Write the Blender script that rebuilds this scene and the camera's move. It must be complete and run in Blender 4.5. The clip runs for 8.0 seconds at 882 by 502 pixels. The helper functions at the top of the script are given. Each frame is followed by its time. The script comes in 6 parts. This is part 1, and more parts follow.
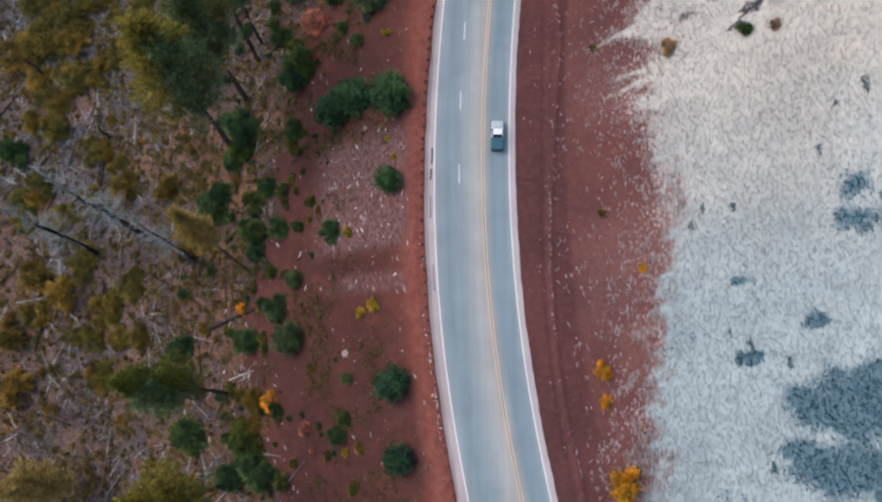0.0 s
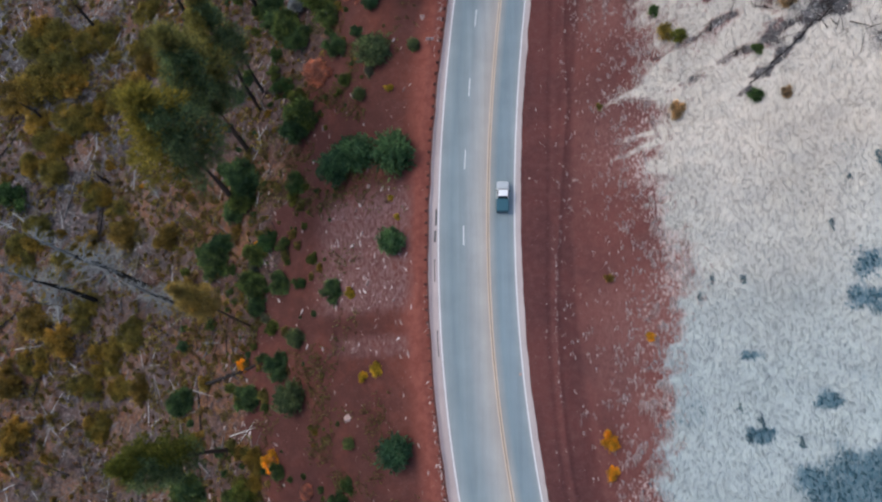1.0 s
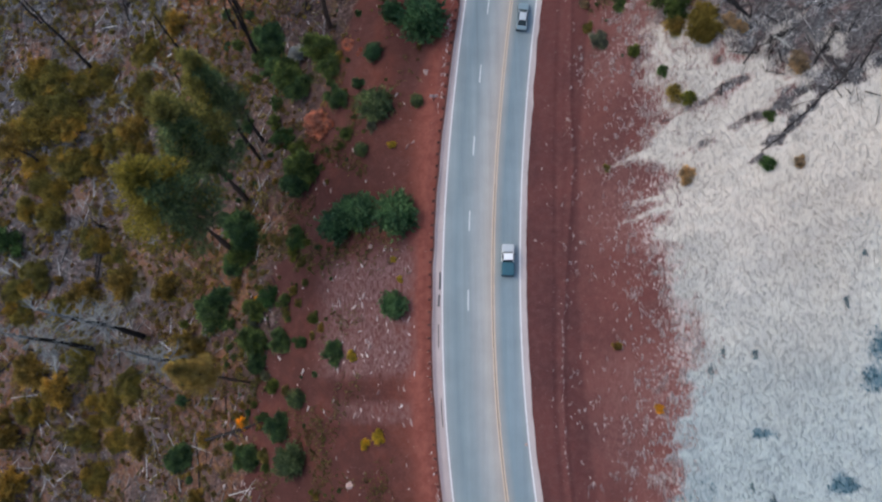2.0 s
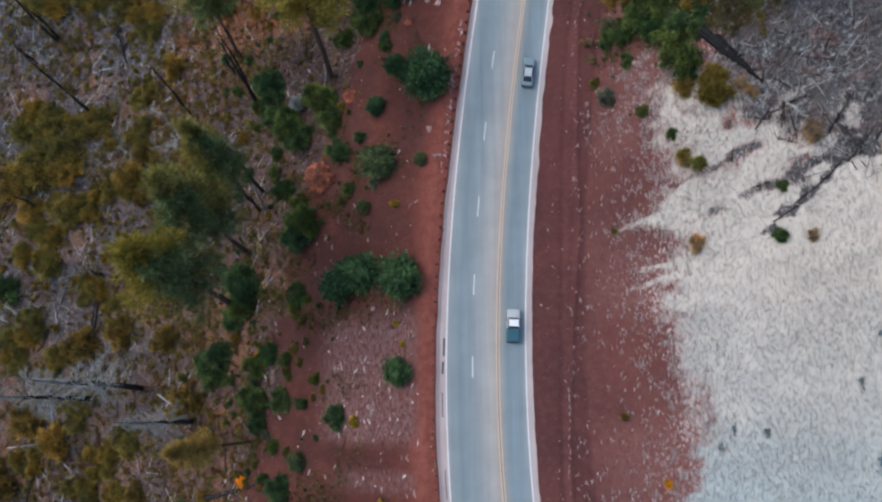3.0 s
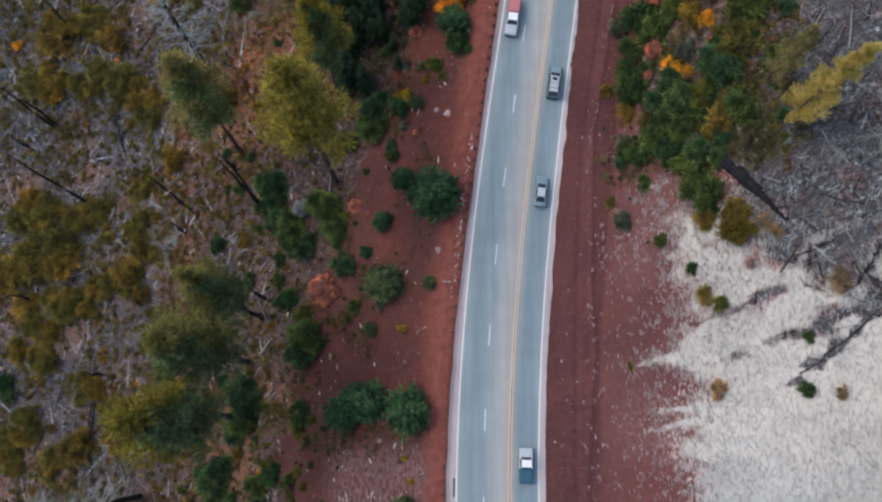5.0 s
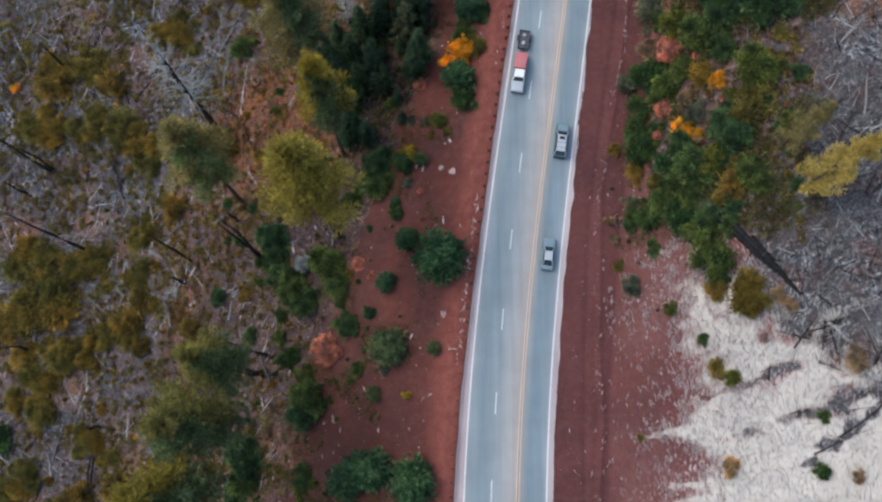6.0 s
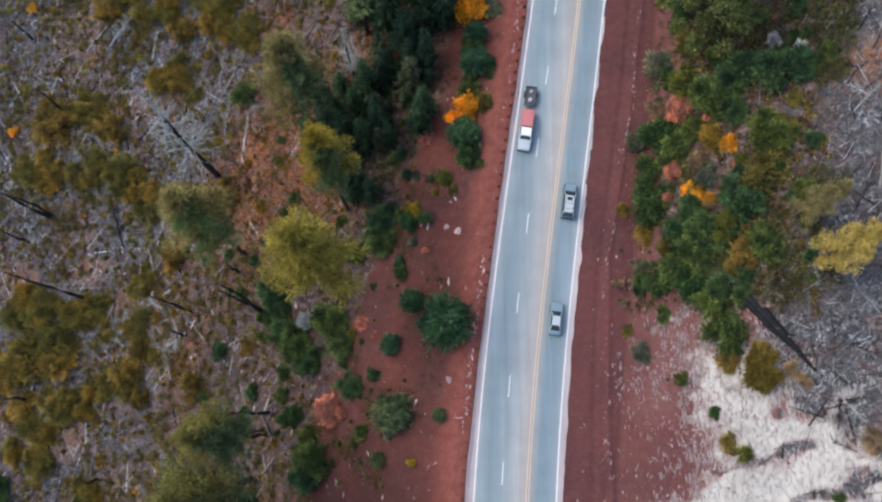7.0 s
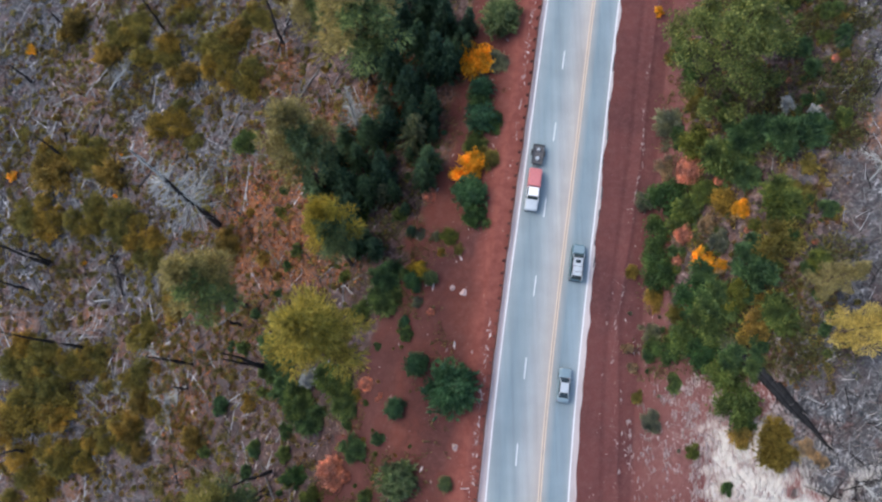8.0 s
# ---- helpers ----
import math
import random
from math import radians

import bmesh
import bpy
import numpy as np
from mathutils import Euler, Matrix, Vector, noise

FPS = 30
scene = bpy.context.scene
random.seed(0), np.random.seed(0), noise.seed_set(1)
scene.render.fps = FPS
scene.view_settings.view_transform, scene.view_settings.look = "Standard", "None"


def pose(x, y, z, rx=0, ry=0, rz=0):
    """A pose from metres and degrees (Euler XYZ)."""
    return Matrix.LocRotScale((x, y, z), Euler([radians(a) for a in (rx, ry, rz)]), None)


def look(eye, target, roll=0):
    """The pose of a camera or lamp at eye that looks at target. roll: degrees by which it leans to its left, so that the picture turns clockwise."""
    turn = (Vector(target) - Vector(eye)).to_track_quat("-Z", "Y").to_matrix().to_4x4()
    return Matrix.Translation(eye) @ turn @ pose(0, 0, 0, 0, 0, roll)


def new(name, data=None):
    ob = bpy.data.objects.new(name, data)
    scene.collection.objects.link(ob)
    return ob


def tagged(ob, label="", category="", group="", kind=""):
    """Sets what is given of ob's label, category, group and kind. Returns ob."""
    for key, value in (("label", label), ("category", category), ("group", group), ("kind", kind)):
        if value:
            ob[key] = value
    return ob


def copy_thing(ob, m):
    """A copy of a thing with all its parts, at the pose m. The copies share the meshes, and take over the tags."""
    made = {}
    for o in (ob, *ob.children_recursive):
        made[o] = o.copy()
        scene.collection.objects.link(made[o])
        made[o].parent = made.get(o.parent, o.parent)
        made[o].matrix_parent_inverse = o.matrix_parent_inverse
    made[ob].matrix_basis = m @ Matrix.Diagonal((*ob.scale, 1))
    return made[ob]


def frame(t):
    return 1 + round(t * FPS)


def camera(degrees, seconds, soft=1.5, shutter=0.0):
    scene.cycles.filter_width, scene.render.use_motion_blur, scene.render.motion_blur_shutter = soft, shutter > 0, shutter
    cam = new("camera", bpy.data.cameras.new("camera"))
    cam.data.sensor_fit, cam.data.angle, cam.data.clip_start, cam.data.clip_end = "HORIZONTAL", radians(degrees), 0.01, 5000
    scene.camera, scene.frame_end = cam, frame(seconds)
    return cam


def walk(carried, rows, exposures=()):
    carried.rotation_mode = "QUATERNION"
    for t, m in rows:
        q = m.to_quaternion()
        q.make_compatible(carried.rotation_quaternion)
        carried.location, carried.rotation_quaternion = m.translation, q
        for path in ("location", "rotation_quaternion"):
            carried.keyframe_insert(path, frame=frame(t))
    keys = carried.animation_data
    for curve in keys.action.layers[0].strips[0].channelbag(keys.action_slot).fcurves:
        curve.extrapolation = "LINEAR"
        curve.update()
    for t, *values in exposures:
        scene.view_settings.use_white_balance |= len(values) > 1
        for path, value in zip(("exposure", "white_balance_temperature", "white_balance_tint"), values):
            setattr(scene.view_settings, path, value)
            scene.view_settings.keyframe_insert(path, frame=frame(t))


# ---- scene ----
cam = camera(62.0, 8.0, soft=2.4)
METRES, EYE, TILT, LEAN, TURN = 80.0, 108.4, -77.2, 0.0, 0.0
ROWS = [
    (0.0, 0.0, 0.0, 0.0, 0.0, 0.0, 0.0),
    (0.5, -0.0036, 0.0111, 0.0618, 0.02, -0.05, -0.02),
    (1.0, -0.0066, 0.0244, 0.1227, 0.06, -0.08, -0.04),
    (1.5, -0.0109, 0.0385, 0.1833, 0.05, -0.09, -0.08),
    (3.0, -0.0224, 0.0838, 0.3689, 0.03, -0.3, -0.11),
    (3.5, -0.0276, 0.0973, 0.4299, -0.02, -0.34, -0.17),
    (4.0, -0.031, 0.1108, 0.4904, 0.02, -0.37, -0.2),
    (4.5, -0.0363, 0.1239, 0.5528, -0.0, -0.45, -0.24),
    (6.0, -0.0522, 0.1665, 0.7354, -0.0, -0.56, -0.25),
    (6.5, -0.0573, 0.1804, 0.7952, -0.01, -0.56, -0.28),
    (7.0, -0.0632, 0.1937, 0.8543, -0.01, -0.59, -0.28),
    (7.5, -0.0686, 0.2074, 0.9139, -0.01, -0.61, -0.31),
    (8.0, -0.0739, 0.2208, 0.9723, 0.02, -0.62, -0.31),
]
EXPOSURES = [(0.0, 0.92, 7120, 11), (0.6, 0.79, 7060, 11), (4.5, 0.82, 6850, 9.5), (6.0, 0.97, 6820, 9.5), (7.0, 1.22, 6820, 10.5), (8.0, 1.32, 6760, 11)]
walk(cam, [(t, pose(0, 0, EYE, TILT, LEAN, TURN) @ pose(METRES * x, METRES * y, METRES * z, 90 + pitch, roll, yaw)) for t, x, y, z, yaw, pitch, roll in ROWS], EXPOSURES)

# ---- light: an overcast autumn day ----
world = bpy.data.worlds.new("overcast_sky")
scene.world = world
world.use_nodes = True
sky = world.node_tree.nodes.new("ShaderNodeTexSky")
sky.sky_type = "NISHITA"
sky.sun_disc = False
sky.sun_elevation = radians(48)
sky.sun_rotation = radians(-70)
sky.air_density, sky.dust_density, sky.ozone_density = 1.0, 2.0, 1.5
back = world.node_tree.nodes["Background"]
back.inputs["Strength"].default_value = 0.15
world.node_tree.links.new(sky.outputs["Color"], back.inputs["Color"])
sun = new("sun", bpy.data.lights.new("sun", "SUN"))
sun.data.energy = 0.55
sun.data.angle = radians(30)
sun.data.color = (1.0, 0.97, 0.93)
sun.matrix_world = look((0, 0, 0), (0.72, -0.26, -0.85))


# ---- small tools ----
def value_noise(x, y, size, seed):
    """Smooth noise from 0 to 1 with cells of the given size in metres."""
    x, y = np.asarray(x, float) / size, np.asarray(y, float) / size
    i, j = np.floor(x), np.floor(y)
    fx, fy = x - i, y - j
    fx, fy = fx * fx * (3 - 2 * fx), fy * fy * (3 - 2 * fy)

    def corner(a, b):
        v = np.sin(a * 127.1 + b * 311.7 + seed * 74.7) * 43758.5453
        return v - np.floor(v)

    low = corner(i, j) * (1 - fx) + corner(i + 1, j) * fx
    high = corner(i, j + 1) * (1 - fx) + corner(i + 1, j + 1) * fx
    return low * (1 - fy) + high * fy


def raw_mesh(name, verts, faces, materials=(), slots=None):
    me = bpy.data.meshes.new(name)
    me.from_pydata([tuple(v) for v in np.asarray(verts, float)], [], [tuple(int(i) for i in f) for f in faces])
    for m in materials:
        me.materials.append(m)
    if slots is not None:
        me.polygons.foreach_set("material_index", np.asarray(slots, np.int32))
    me.update()
    return me


def triangles(name, tris, material):
    """A mesh of loose triangles, n x 3 x 3."""
    tris = np.asarray(tris, float)
    return raw_mesh(name, tris.reshape(-1, 3), np.arange(len(tris) * 3).reshape(-1, 3), [material])


def hang(name, me, parent, label=""):
    ob = new(name, me)
    ob.parent = parent
    return tagged(ob, label=label)


def part(name, bm, material, parent, label=""):
    me = bpy.data.meshes.new(name)
    bm.normal_update()
    bm.to_mesh(me)
    bm.free()
    me.materials.append(material)
    return hang(name, me, parent, label)


def box(bm, size, at, bevel=0.0, segments=2):
    made = bmesh.ops.create_cube(bm, size=1.0)["verts"]
    for v in made:
        v.co = Vector((v.co.x * size[0] + at[0], v.co.y * size[1] + at[1], v.co.z * size[2] + at[2]))
    if bevel:
        edges = list({e for v in made for e in v.link_edges})
        bmesh.ops.bevel(bm, geom=edges, offset=bevel, segments=segments, affect="EDGES", profile=0.6)
    return bm


def boxed(size, at, bevel=0.0, segments=2):
    return box(bmesh.new(), size, at, bevel, segments)


def tapered(bm, points, radii, sides=6):
    """A tapered tube through points."""
    rings = []
    for k, p in enumerate(points):
        p = Vector(p)
        way = Vector(points[min(k + 1, len(points) - 1)]) - Vector(points[max(k - 1, 0)])
        turn = way.to_track_quat("Z", "Y")
        rings.append([bm.verts.new(p + turn @ Vector((math.cos(a) * radii[k], math.sin(a) * radii[k], 0))) for a in [2 * math.pi * s / sides for s in range(sides)]])
    for a, b in zip(rings, rings[1:]):
        for s in range(sides):
            bm.faces.new((a[s], a[(s + 1) % sides], b[(s + 1) % sides], b[s]))
    bm.faces.new(rings[0][::-1])
    bm.faces.new(rings[-1])
    return bm


# ---- materials ----
class Nodes:
    """A node material in the making."""

    def __init__(self, name, rough=0.9, specular=0.2, metallic=0.0):
        self.m = bpy.data.materials.new(name)
        self.m.use_nodes = True
        self.t = self.m.node_tree
        self.b = self.t.nodes["Principled BSDF"]
        self.b.inputs["Roughness"].default_value = rough
        self.b.inputs["Specular IOR Level"].default_value = specular
        self.b.inputs["Metallic"].default_value = metallic

    def set(self, node, key, value):
        if isinstance(value, bpy.types.NodeSocket):
            self.t.links.new(value, node.inputs[key])
        else:
            node.inputs[key].default_value = value

    def coords(self, kind="Object"):
        return self.t.nodes.new("ShaderNodeTexCoord").outputs[kind]

    def stretched(self, scale, kind="Object"):
        n = self.t.nodes.new("ShaderNodeMapping")
        n.inputs["Scale"].default_value = scale
        self.t.links.new(self.coords(kind), n.inputs["Vector"])
        return n.outputs["Vector"]

    def noise(self, scale, detail=4.0, rough=0.6, vector=None):
        n = self.t.nodes.new("ShaderNodeTexNoise")
        n.inputs["Scale"].default_value, n.inputs["Detail"].default_value, n.inputs["Roughness"].default_value = scale, detail, rough
        self.t.links.new(vector or self.coords(), n.inputs["Vector"])
        return n.outputs["Fac"]

    def ramp(self, fac, stops):
        n = self.t.nodes.new("ShaderNodeValToRGB")
        e = n.color_ramp.elements
        while len(e) < len(stops):
            e.new(0.5)
        for k, (at, c) in enumerate(stops):
            e[k].position = at
            e[k].color = (c, c, c, 1) if isinstance(c, (int, float)) else (*c, 1)
        self.set(n, "Fac", fac)
        return n.outputs["Color"]

    def mix(self, fac, a, b, how="MIX"):
        n = self.t.nodes.new("ShaderNodeMix")
        n.data_type, n.blend_type = "RGBA", how
        for key, v in ((0, fac), (6, a), (7, b)):
            if isinstance(v, tuple) and len(v) == 3:
                v = (*v, 1)
            self.set(n, key, v)
        return n.outputs[2]

    def sums(self, how, a, b):
        n = self.t.nodes.new("ShaderNodeMath")
        n.operation = how
        self.set(n, 0, a)
        self.set(n, 1, b)
        return n.outputs[0]

    def attribute(self, name):
        n = self.t.nodes.new("ShaderNodeAttribute")
        n.attribute_name = name
        return n.outputs["Fac"]

    def island(self):
        return self.t.nodes.new("ShaderNodeNewGeometry").outputs["Random Per Island"]

    def each(self):
        return self.t.nodes.new("ShaderNodeObjectInfo").outputs["Random"]

    def bump(self, height, strength=0.5, distance=0.1):
        n = self.t.nodes.new("ShaderNodeBump")
        n.inputs["Strength"].default_value, n.inputs["Distance"].default_value = strength, distance
        self.t.links.new(height, n.inputs["Height"])
        self.t.links.new(n.outputs["Normal"], self.b.inputs["Normal"])

    def done(self, colour):
        self.set(self.b, "Base Color", (*colour, 1) if isinstance(colour, tuple) else colour)
        return self.m


def scaled(c, f):
    return tuple(v * f for v in c)


def leaf_material(name, dark, mid, light, rough=0.75, hues=((0.78, 0.8, 0.85), (1.0, 1.0, 1.0), (1.25, 1.18, 1.0)), even=False):
    n = Nodes(name, rough, 0.15)
    grain = n.ramp(n.island(), [(0.0, tuple(0.65 * d + 0.35 * m for d, m in zip(dark, mid))), (0.55, mid), (1.0, light)])
    patch = n.ramp(n.noise(0.35, 2.0), [(0.35, 0.72), (0.65, 1.25)])
    lobes = n.noise(1.5, 3.0, 0.6)
    patch = n.ramp(lobes, [(0.3, 0.92), (0.7, 1.06)]) if even else n.mix(1.0, patch, n.ramp(lobes, [(0.36, (0.66, 0.72, 0.8)), (0.64, (1.42, 1.34, 1.12))]), "MULTIPLY")
    own = n.ramp(n.each(), [(0.0, hues[0]), (0.5, hues[1]), (1.0, hues[2])])
    colour = n.mix(1.0, n.mix(1.0, grain, patch, "MULTIPLY"), own, "MULTIPLY")
    # thin leaves let some light through
    glow = n.t.nodes.new("ShaderNodeBsdfTranslucent")
    both = n.t.nodes.new("ShaderNodeMixShader")
    both.inputs[0].default_value = 0.42
    n.t.links.new(colour, glow.inputs["Color"])
    n.t.links.new(n.b.outputs[0], both.inputs[1])
    n.t.links.new(glow.outputs[0], both.inputs[2])
    n.t.links.new(both.outputs[0], n.t.nodes["Material Output"].inputs["Surface"])
    return n.done(colour)


def bark_material(name, dark, light, scale=3.0):
    n = Nodes(name, 0.95, 0.1)
    v = n.stretched((1, 1, 0.15))
    f = n.noise(scale, 5.0, 0.7, v)
    n.bump(f, 0.6, 0.05)
    return n.done(n.mix(1.0, n.ramp(f, [(0.3, dark), (0.7, light)]), n.ramp(n.each(), [(0, 0.7), (1, 1.25)]), "MULTIPLY"))


def plain_material(name, colour, rough=0.5, metallic=0.0, specular=0.4, dirt=0.25):
    n = Nodes(name, rough, specular, metallic)
    f = n.noise(2.5, 4.0)
    return n.done(n.ramp(f, [(0.3, scaled(colour, 1 - dirt)), (0.7, colour)]))


def pale_grass(n):
    """Bleached grass: fine upright streaks, cream above and bluish below, with teal flecks and mossy patches."""
    blades = n.noise(2.1, 3.0, 0.6, n.stretched((2.0, 0.6, 0.5)))
    pale = n.ramp(blades, [(0.30, (0.355, 0.365, 0.367)), (0.46, (0.40, 0.405, 0.403)), (0.56, (0.42, 0.423, 0.418)), (0.72, (0.465, 0.465, 0.457))])
    pale = n.mix(1.0, pale, n.ramp(n.noise(0.06, 5.0), [(0.35, 0.86), (0.65, 1.08)]), "MULTIPLY")
    pale = n.mix(1.0, pale, n.ramp(n.noise(0.35, 4.0, 0.7, n.stretched((0.7, 1.3, 1))), [(0.35, (0.90, 0.91, 0.92)), (0.65, (1.07, 1.06, 1.05))]), "MULTIPLY")
    pale = n.mix(1.0, pale, n.mix(n.attribute("cool"), (1.05, 0.985, 0.91), (0.755, 0.885, 0.925)), "MULTIPLY")
    flecks = n.sums("ADD", n.noise(2.0, 3.0, 0.6, n.stretched((1.5, 0.9, 0.6))), n.sums("MULTIPLY", n.sums("SUBTRACT", n.noise(0.13, 4.0, 0.6), 0.5), 0.6))
    flecks = n.sums("ADD", flecks, n.sums("MULTIPLY", n.attribute("cool"), 0.025))
    pale = n.mix(n.ramp(flecks, [(0.655, 0.0), (0.74, 0.45)]), pale, (0.10, 0.15, 0.165))
    mossy = n.sums("ADD", n.sums("MULTIPLY", n.attribute("moss"), 1.5), n.sums("MULTIPLY", n.sums("SUBTRACT", n.noise(2.0, 4.0, 0.65, n.stretched((1.8, 0.6, 0.5))), 0.5), 1.6))
    return n.mix(n.ramp(mossy, [(0.5, 0.0), (1.25, 1.0)]), pale, n.ramp(n.noise(2.0, 6.0, 0.8, n.stretched((1.6, 0.6, 1))), [(0.4, (0.040, 0.095, 0.130)), (0.62, (0.125, 0.185, 0.22))]))


def grass_material():
    """The blades take the colour of the sward that they stand in."""
    n = Nodes("bleached_grass_blades", 0.85, 0.15)
    own = n.ramp(n.island(), [(0.0, 0.93), (0.6, 1.0), (1.0, 1.1)])
    return n.done(n.mix(1.0, pale_grass(n), own, "MULTIPLY"))


def ground_material():
    n = Nodes("soil_litter_and_pale_grass", 0.95, 0.1)
    big, fine, grit = n.noise(0.09, 5.0, 0.6), n.noise(0.9, 6.0, 0.7), n.noise(5.0, 4.0, 0.7)
    soil = n.mix(n.ramp(big, [(0.4, 0.0), (0.6, 1.0)]), RED_SOIL, DUSKY_SOIL)
    soil = n.mix(n.attribute("mauve"), soil, n.ramp(big, [(0.4, (0.122, 0.045, 0.041)), (0.6, (0.090, 0.036, 0.035))]))
    soil = n.mix(n.ramp(fine, [(0.45, 0.0), (0.8, 0.5)]), soil, (0.17, 0.09, 0.08))
    soil = n.mix(1.0, soil, n.ramp(grit, [(0.3, 0.75), (0.7, 1.2)]), "MULTIPLY")
    soil = n.mix(n.attribute("verge"), soil, n.ramp(n.noise(0.7, 6.0, 0.7), [(0.4, (0.150, 0.047, 0.037)), (0.6, (0.195, 0.068, 0.054))]))
    # red soil darkened in patches towards the forest edge
    soil = n.mix(n.sums("MULTIPLY", n.attribute("edge_darkening"), n.ramp(n.noise(0.35, 6.0, 0.7), [(0.36, 0.25), (0.56, 0.95)])), soil, n.ramp(grit, [(0.35, (0.040, 0.018, 0.017)), (0.65, (0.082, 0.032, 0.028))]))
    # dusky stony gravel patches on the cut bank
    stony = n.sums("MULTIPLY", n.attribute("gravel"), n.ramp(n.noise(1.6, 8.0, 0.8, n.stretched((1.6, 0.7, 1))), [(0.42, 0.0), (0.58, 1.0)]))
    soil = n.mix(stony, soil, n.mix(n.attribute("mauve"), (0.178, 0.106, 0.106), (0.165, 0.082, 0.076)))
    streaks = n.sums("ADD", n.sums("MULTIPLY", n.attribute("fringe"), 0.27), n.noise(1.9, 4.0, 0.65, n.stretched((2.0, 0.75, 0.6))))
    soil = n.mix(n.ramp(streaks, [(0.672, 0.0), (0.74, 0.85)]), soil, n.ramp(n.noise(5.0, 3.0), [(0.3, (0.25, 0.175, 0.168)), (0.7, (0.50, 0.44, 0.425))]))
    # forest litter: grey twigs, purple-brown duff, orange fallen leaves
    litter = n.ramp(n.noise(1.3, 9.0, 0.82), [(0.42, (0.020, 0.015, 0.015)), (0.49, (0.064, 0.042, 0.040)), (0.55, (0.120, 0.082, 0.079)), (0.64, (0.31, 0.245, 0.24))])
    litter = n.mix(1.0, litter, n.ramp(n.noise(0.28, 4.0, 0.6), [(0.38, 0.52), (0.6, 1.1)]), "MULTIPLY")
    away = n.sums("SUBTRACT", 1.0, n.attribute("ash"))
    grey = n.sums("MULTIPLY", n.sums("ADD", 0.12, n.sums("MULTIPLY", n.attribute("ash"), 0.8)), n.ramp(n.noise(0.33, 6.0, 0.7), [(0.47, 0.0), (0.58, 1.0)]))
    litter = n.mix(grey, litter, n.ramp(n.noise(1.7, 8.0, 0.85), [(0.42, (0.024, 0.030, 0.035)), (0.53, (0.062, 0.070, 0.077)), (0.64, (0.31, 0.32, 0.33))]))
    brush = n.sums("MULTIPLY", away, n.ramp(n.noise(0.5, 7.0, 0.75), [(0.52, 0.0), (0.64, 0.6)]))
    litter = n.mix(brush, litter, n.ramp(n.noise(2.2, 6.0, 0.8), [(0.40, (0.040, 0.030, 0.012)), (0.52, (0.14, 0.09, 0.025)), (0.64, (0.27, 0.175, 0.055))]))
    fallen = n.sums("MULTIPLY", away, n.ramp(n.noise(0.42, 8.0, 0.75, n.stretched((1.1, 0.9, 2.0))), [(0.52, 0.0), (0.65, 0.4)]))
    litter = n.mix(fallen, litter, n.ramp(n.noise(2.8, 5.0), [(0.3, (0.115, 0.050, 0.030)), (0.7, (0.26, 0.120, 0.070))]))
    ash = n.sums("MULTIPLY", n.attribute("ash"), n.ramp(n.noise(0.22, 6.0, 0.7), [(0.42, 0.0), (0.56, 0.95)]))
    litter = n.mix(ash, litter, n.ramp(n.noise(1.4, 8.0, 0.85), [(0.43, (0.014, 0.017, 0.020)), (0.49, (0.046, 0.049, 0.054)), (0.55, (0.126, 0.128, 0.136)), (0.63, (0.49, 0.495, 0.505))]))
    char = n.sums("MULTIPLY", n.sums("MULTIPLY", n.attribute("ash"), n.sums("ADD", 0.3, n.sums("MULTIPLY", n.attribute("mauve"), 0.7))), n.ramp(n.noise(0.17, 5.0, 0.75), [(0.48, 0.0), (0.60, 0.75)]))
    litter = n.mix(char, litter, n.ramp(n.noise(2.5, 6.0, 0.8), [(0.4, (0.012, 0.013, 0.015)), (0.62, (0.115, 0.110, 0.115))]))
    # the same patchy darkening over the litter
    edge_darkening = n.sums("MULTIPLY", n.attribute("edge_darkening"), n.ramp(n.noise(0.4, 7.0, 0.75), [(0.42, 0.1), (0.56, 0.85)]))
    litter = n.mix(edge_darkening, litter, n.ramp(n.noise(2.2, 6.0, 0.8), [(0.40, (0.018, 0.011, 0.011)), (0.52, (0.050, 0.031, 0.030)), (0.66, (0.15, 0.10, 0.098))]))
    rust = n.sums("MULTIPLY", n.attribute("rust"), n.ramp(n.noise(1.1, 6.0, 0.7), [(0.40, 0.0), (0.60, 0.75)]))
    litter = n.mix(rust, litter, n.ramp(n.noise(3.0, 4.0), [(0.3, (0.14, 0.052, 0.024)), (0.7, (0.37, 0.155, 0.06))]))
    edge = n.sums("ADD", n.attribute("litter"), n.sums("MULTIPLY", n.sums("SUBTRACT", n.noise(0.5, 6.0, 0.7), 0.5), 0.9))
    colour = n.mix(n.ramp(edge, [(0.4, 0.0), (0.6, 1.0)]), soil, litter)
    pale = pale_grass(n)
    tufts = n.noise(1.3, 9.0, 0.85, n.stretched((1.9, 0.5, 1)))
    solid = n.sums("SUBTRACT", n.sums("MULTIPLY", n.attribute("grass"), 1.75), 0.32)
    edge = n.sums("ADD", solid, n.sums("MULTIPLY", n.sums("SUBTRACT", tufts, 0.5), 2.4))
    colour = n.mix(n.ramp(edge, [(0.30, 0.0), (0.52, 0.5), (0.78, 1.0)]), colour, pale)
    n.bump(n.noise(3.0, 8.0, 0.75, n.stretched((1.9, 0.5, 1))), 0.15, 0.05)
    return n.done(colour)


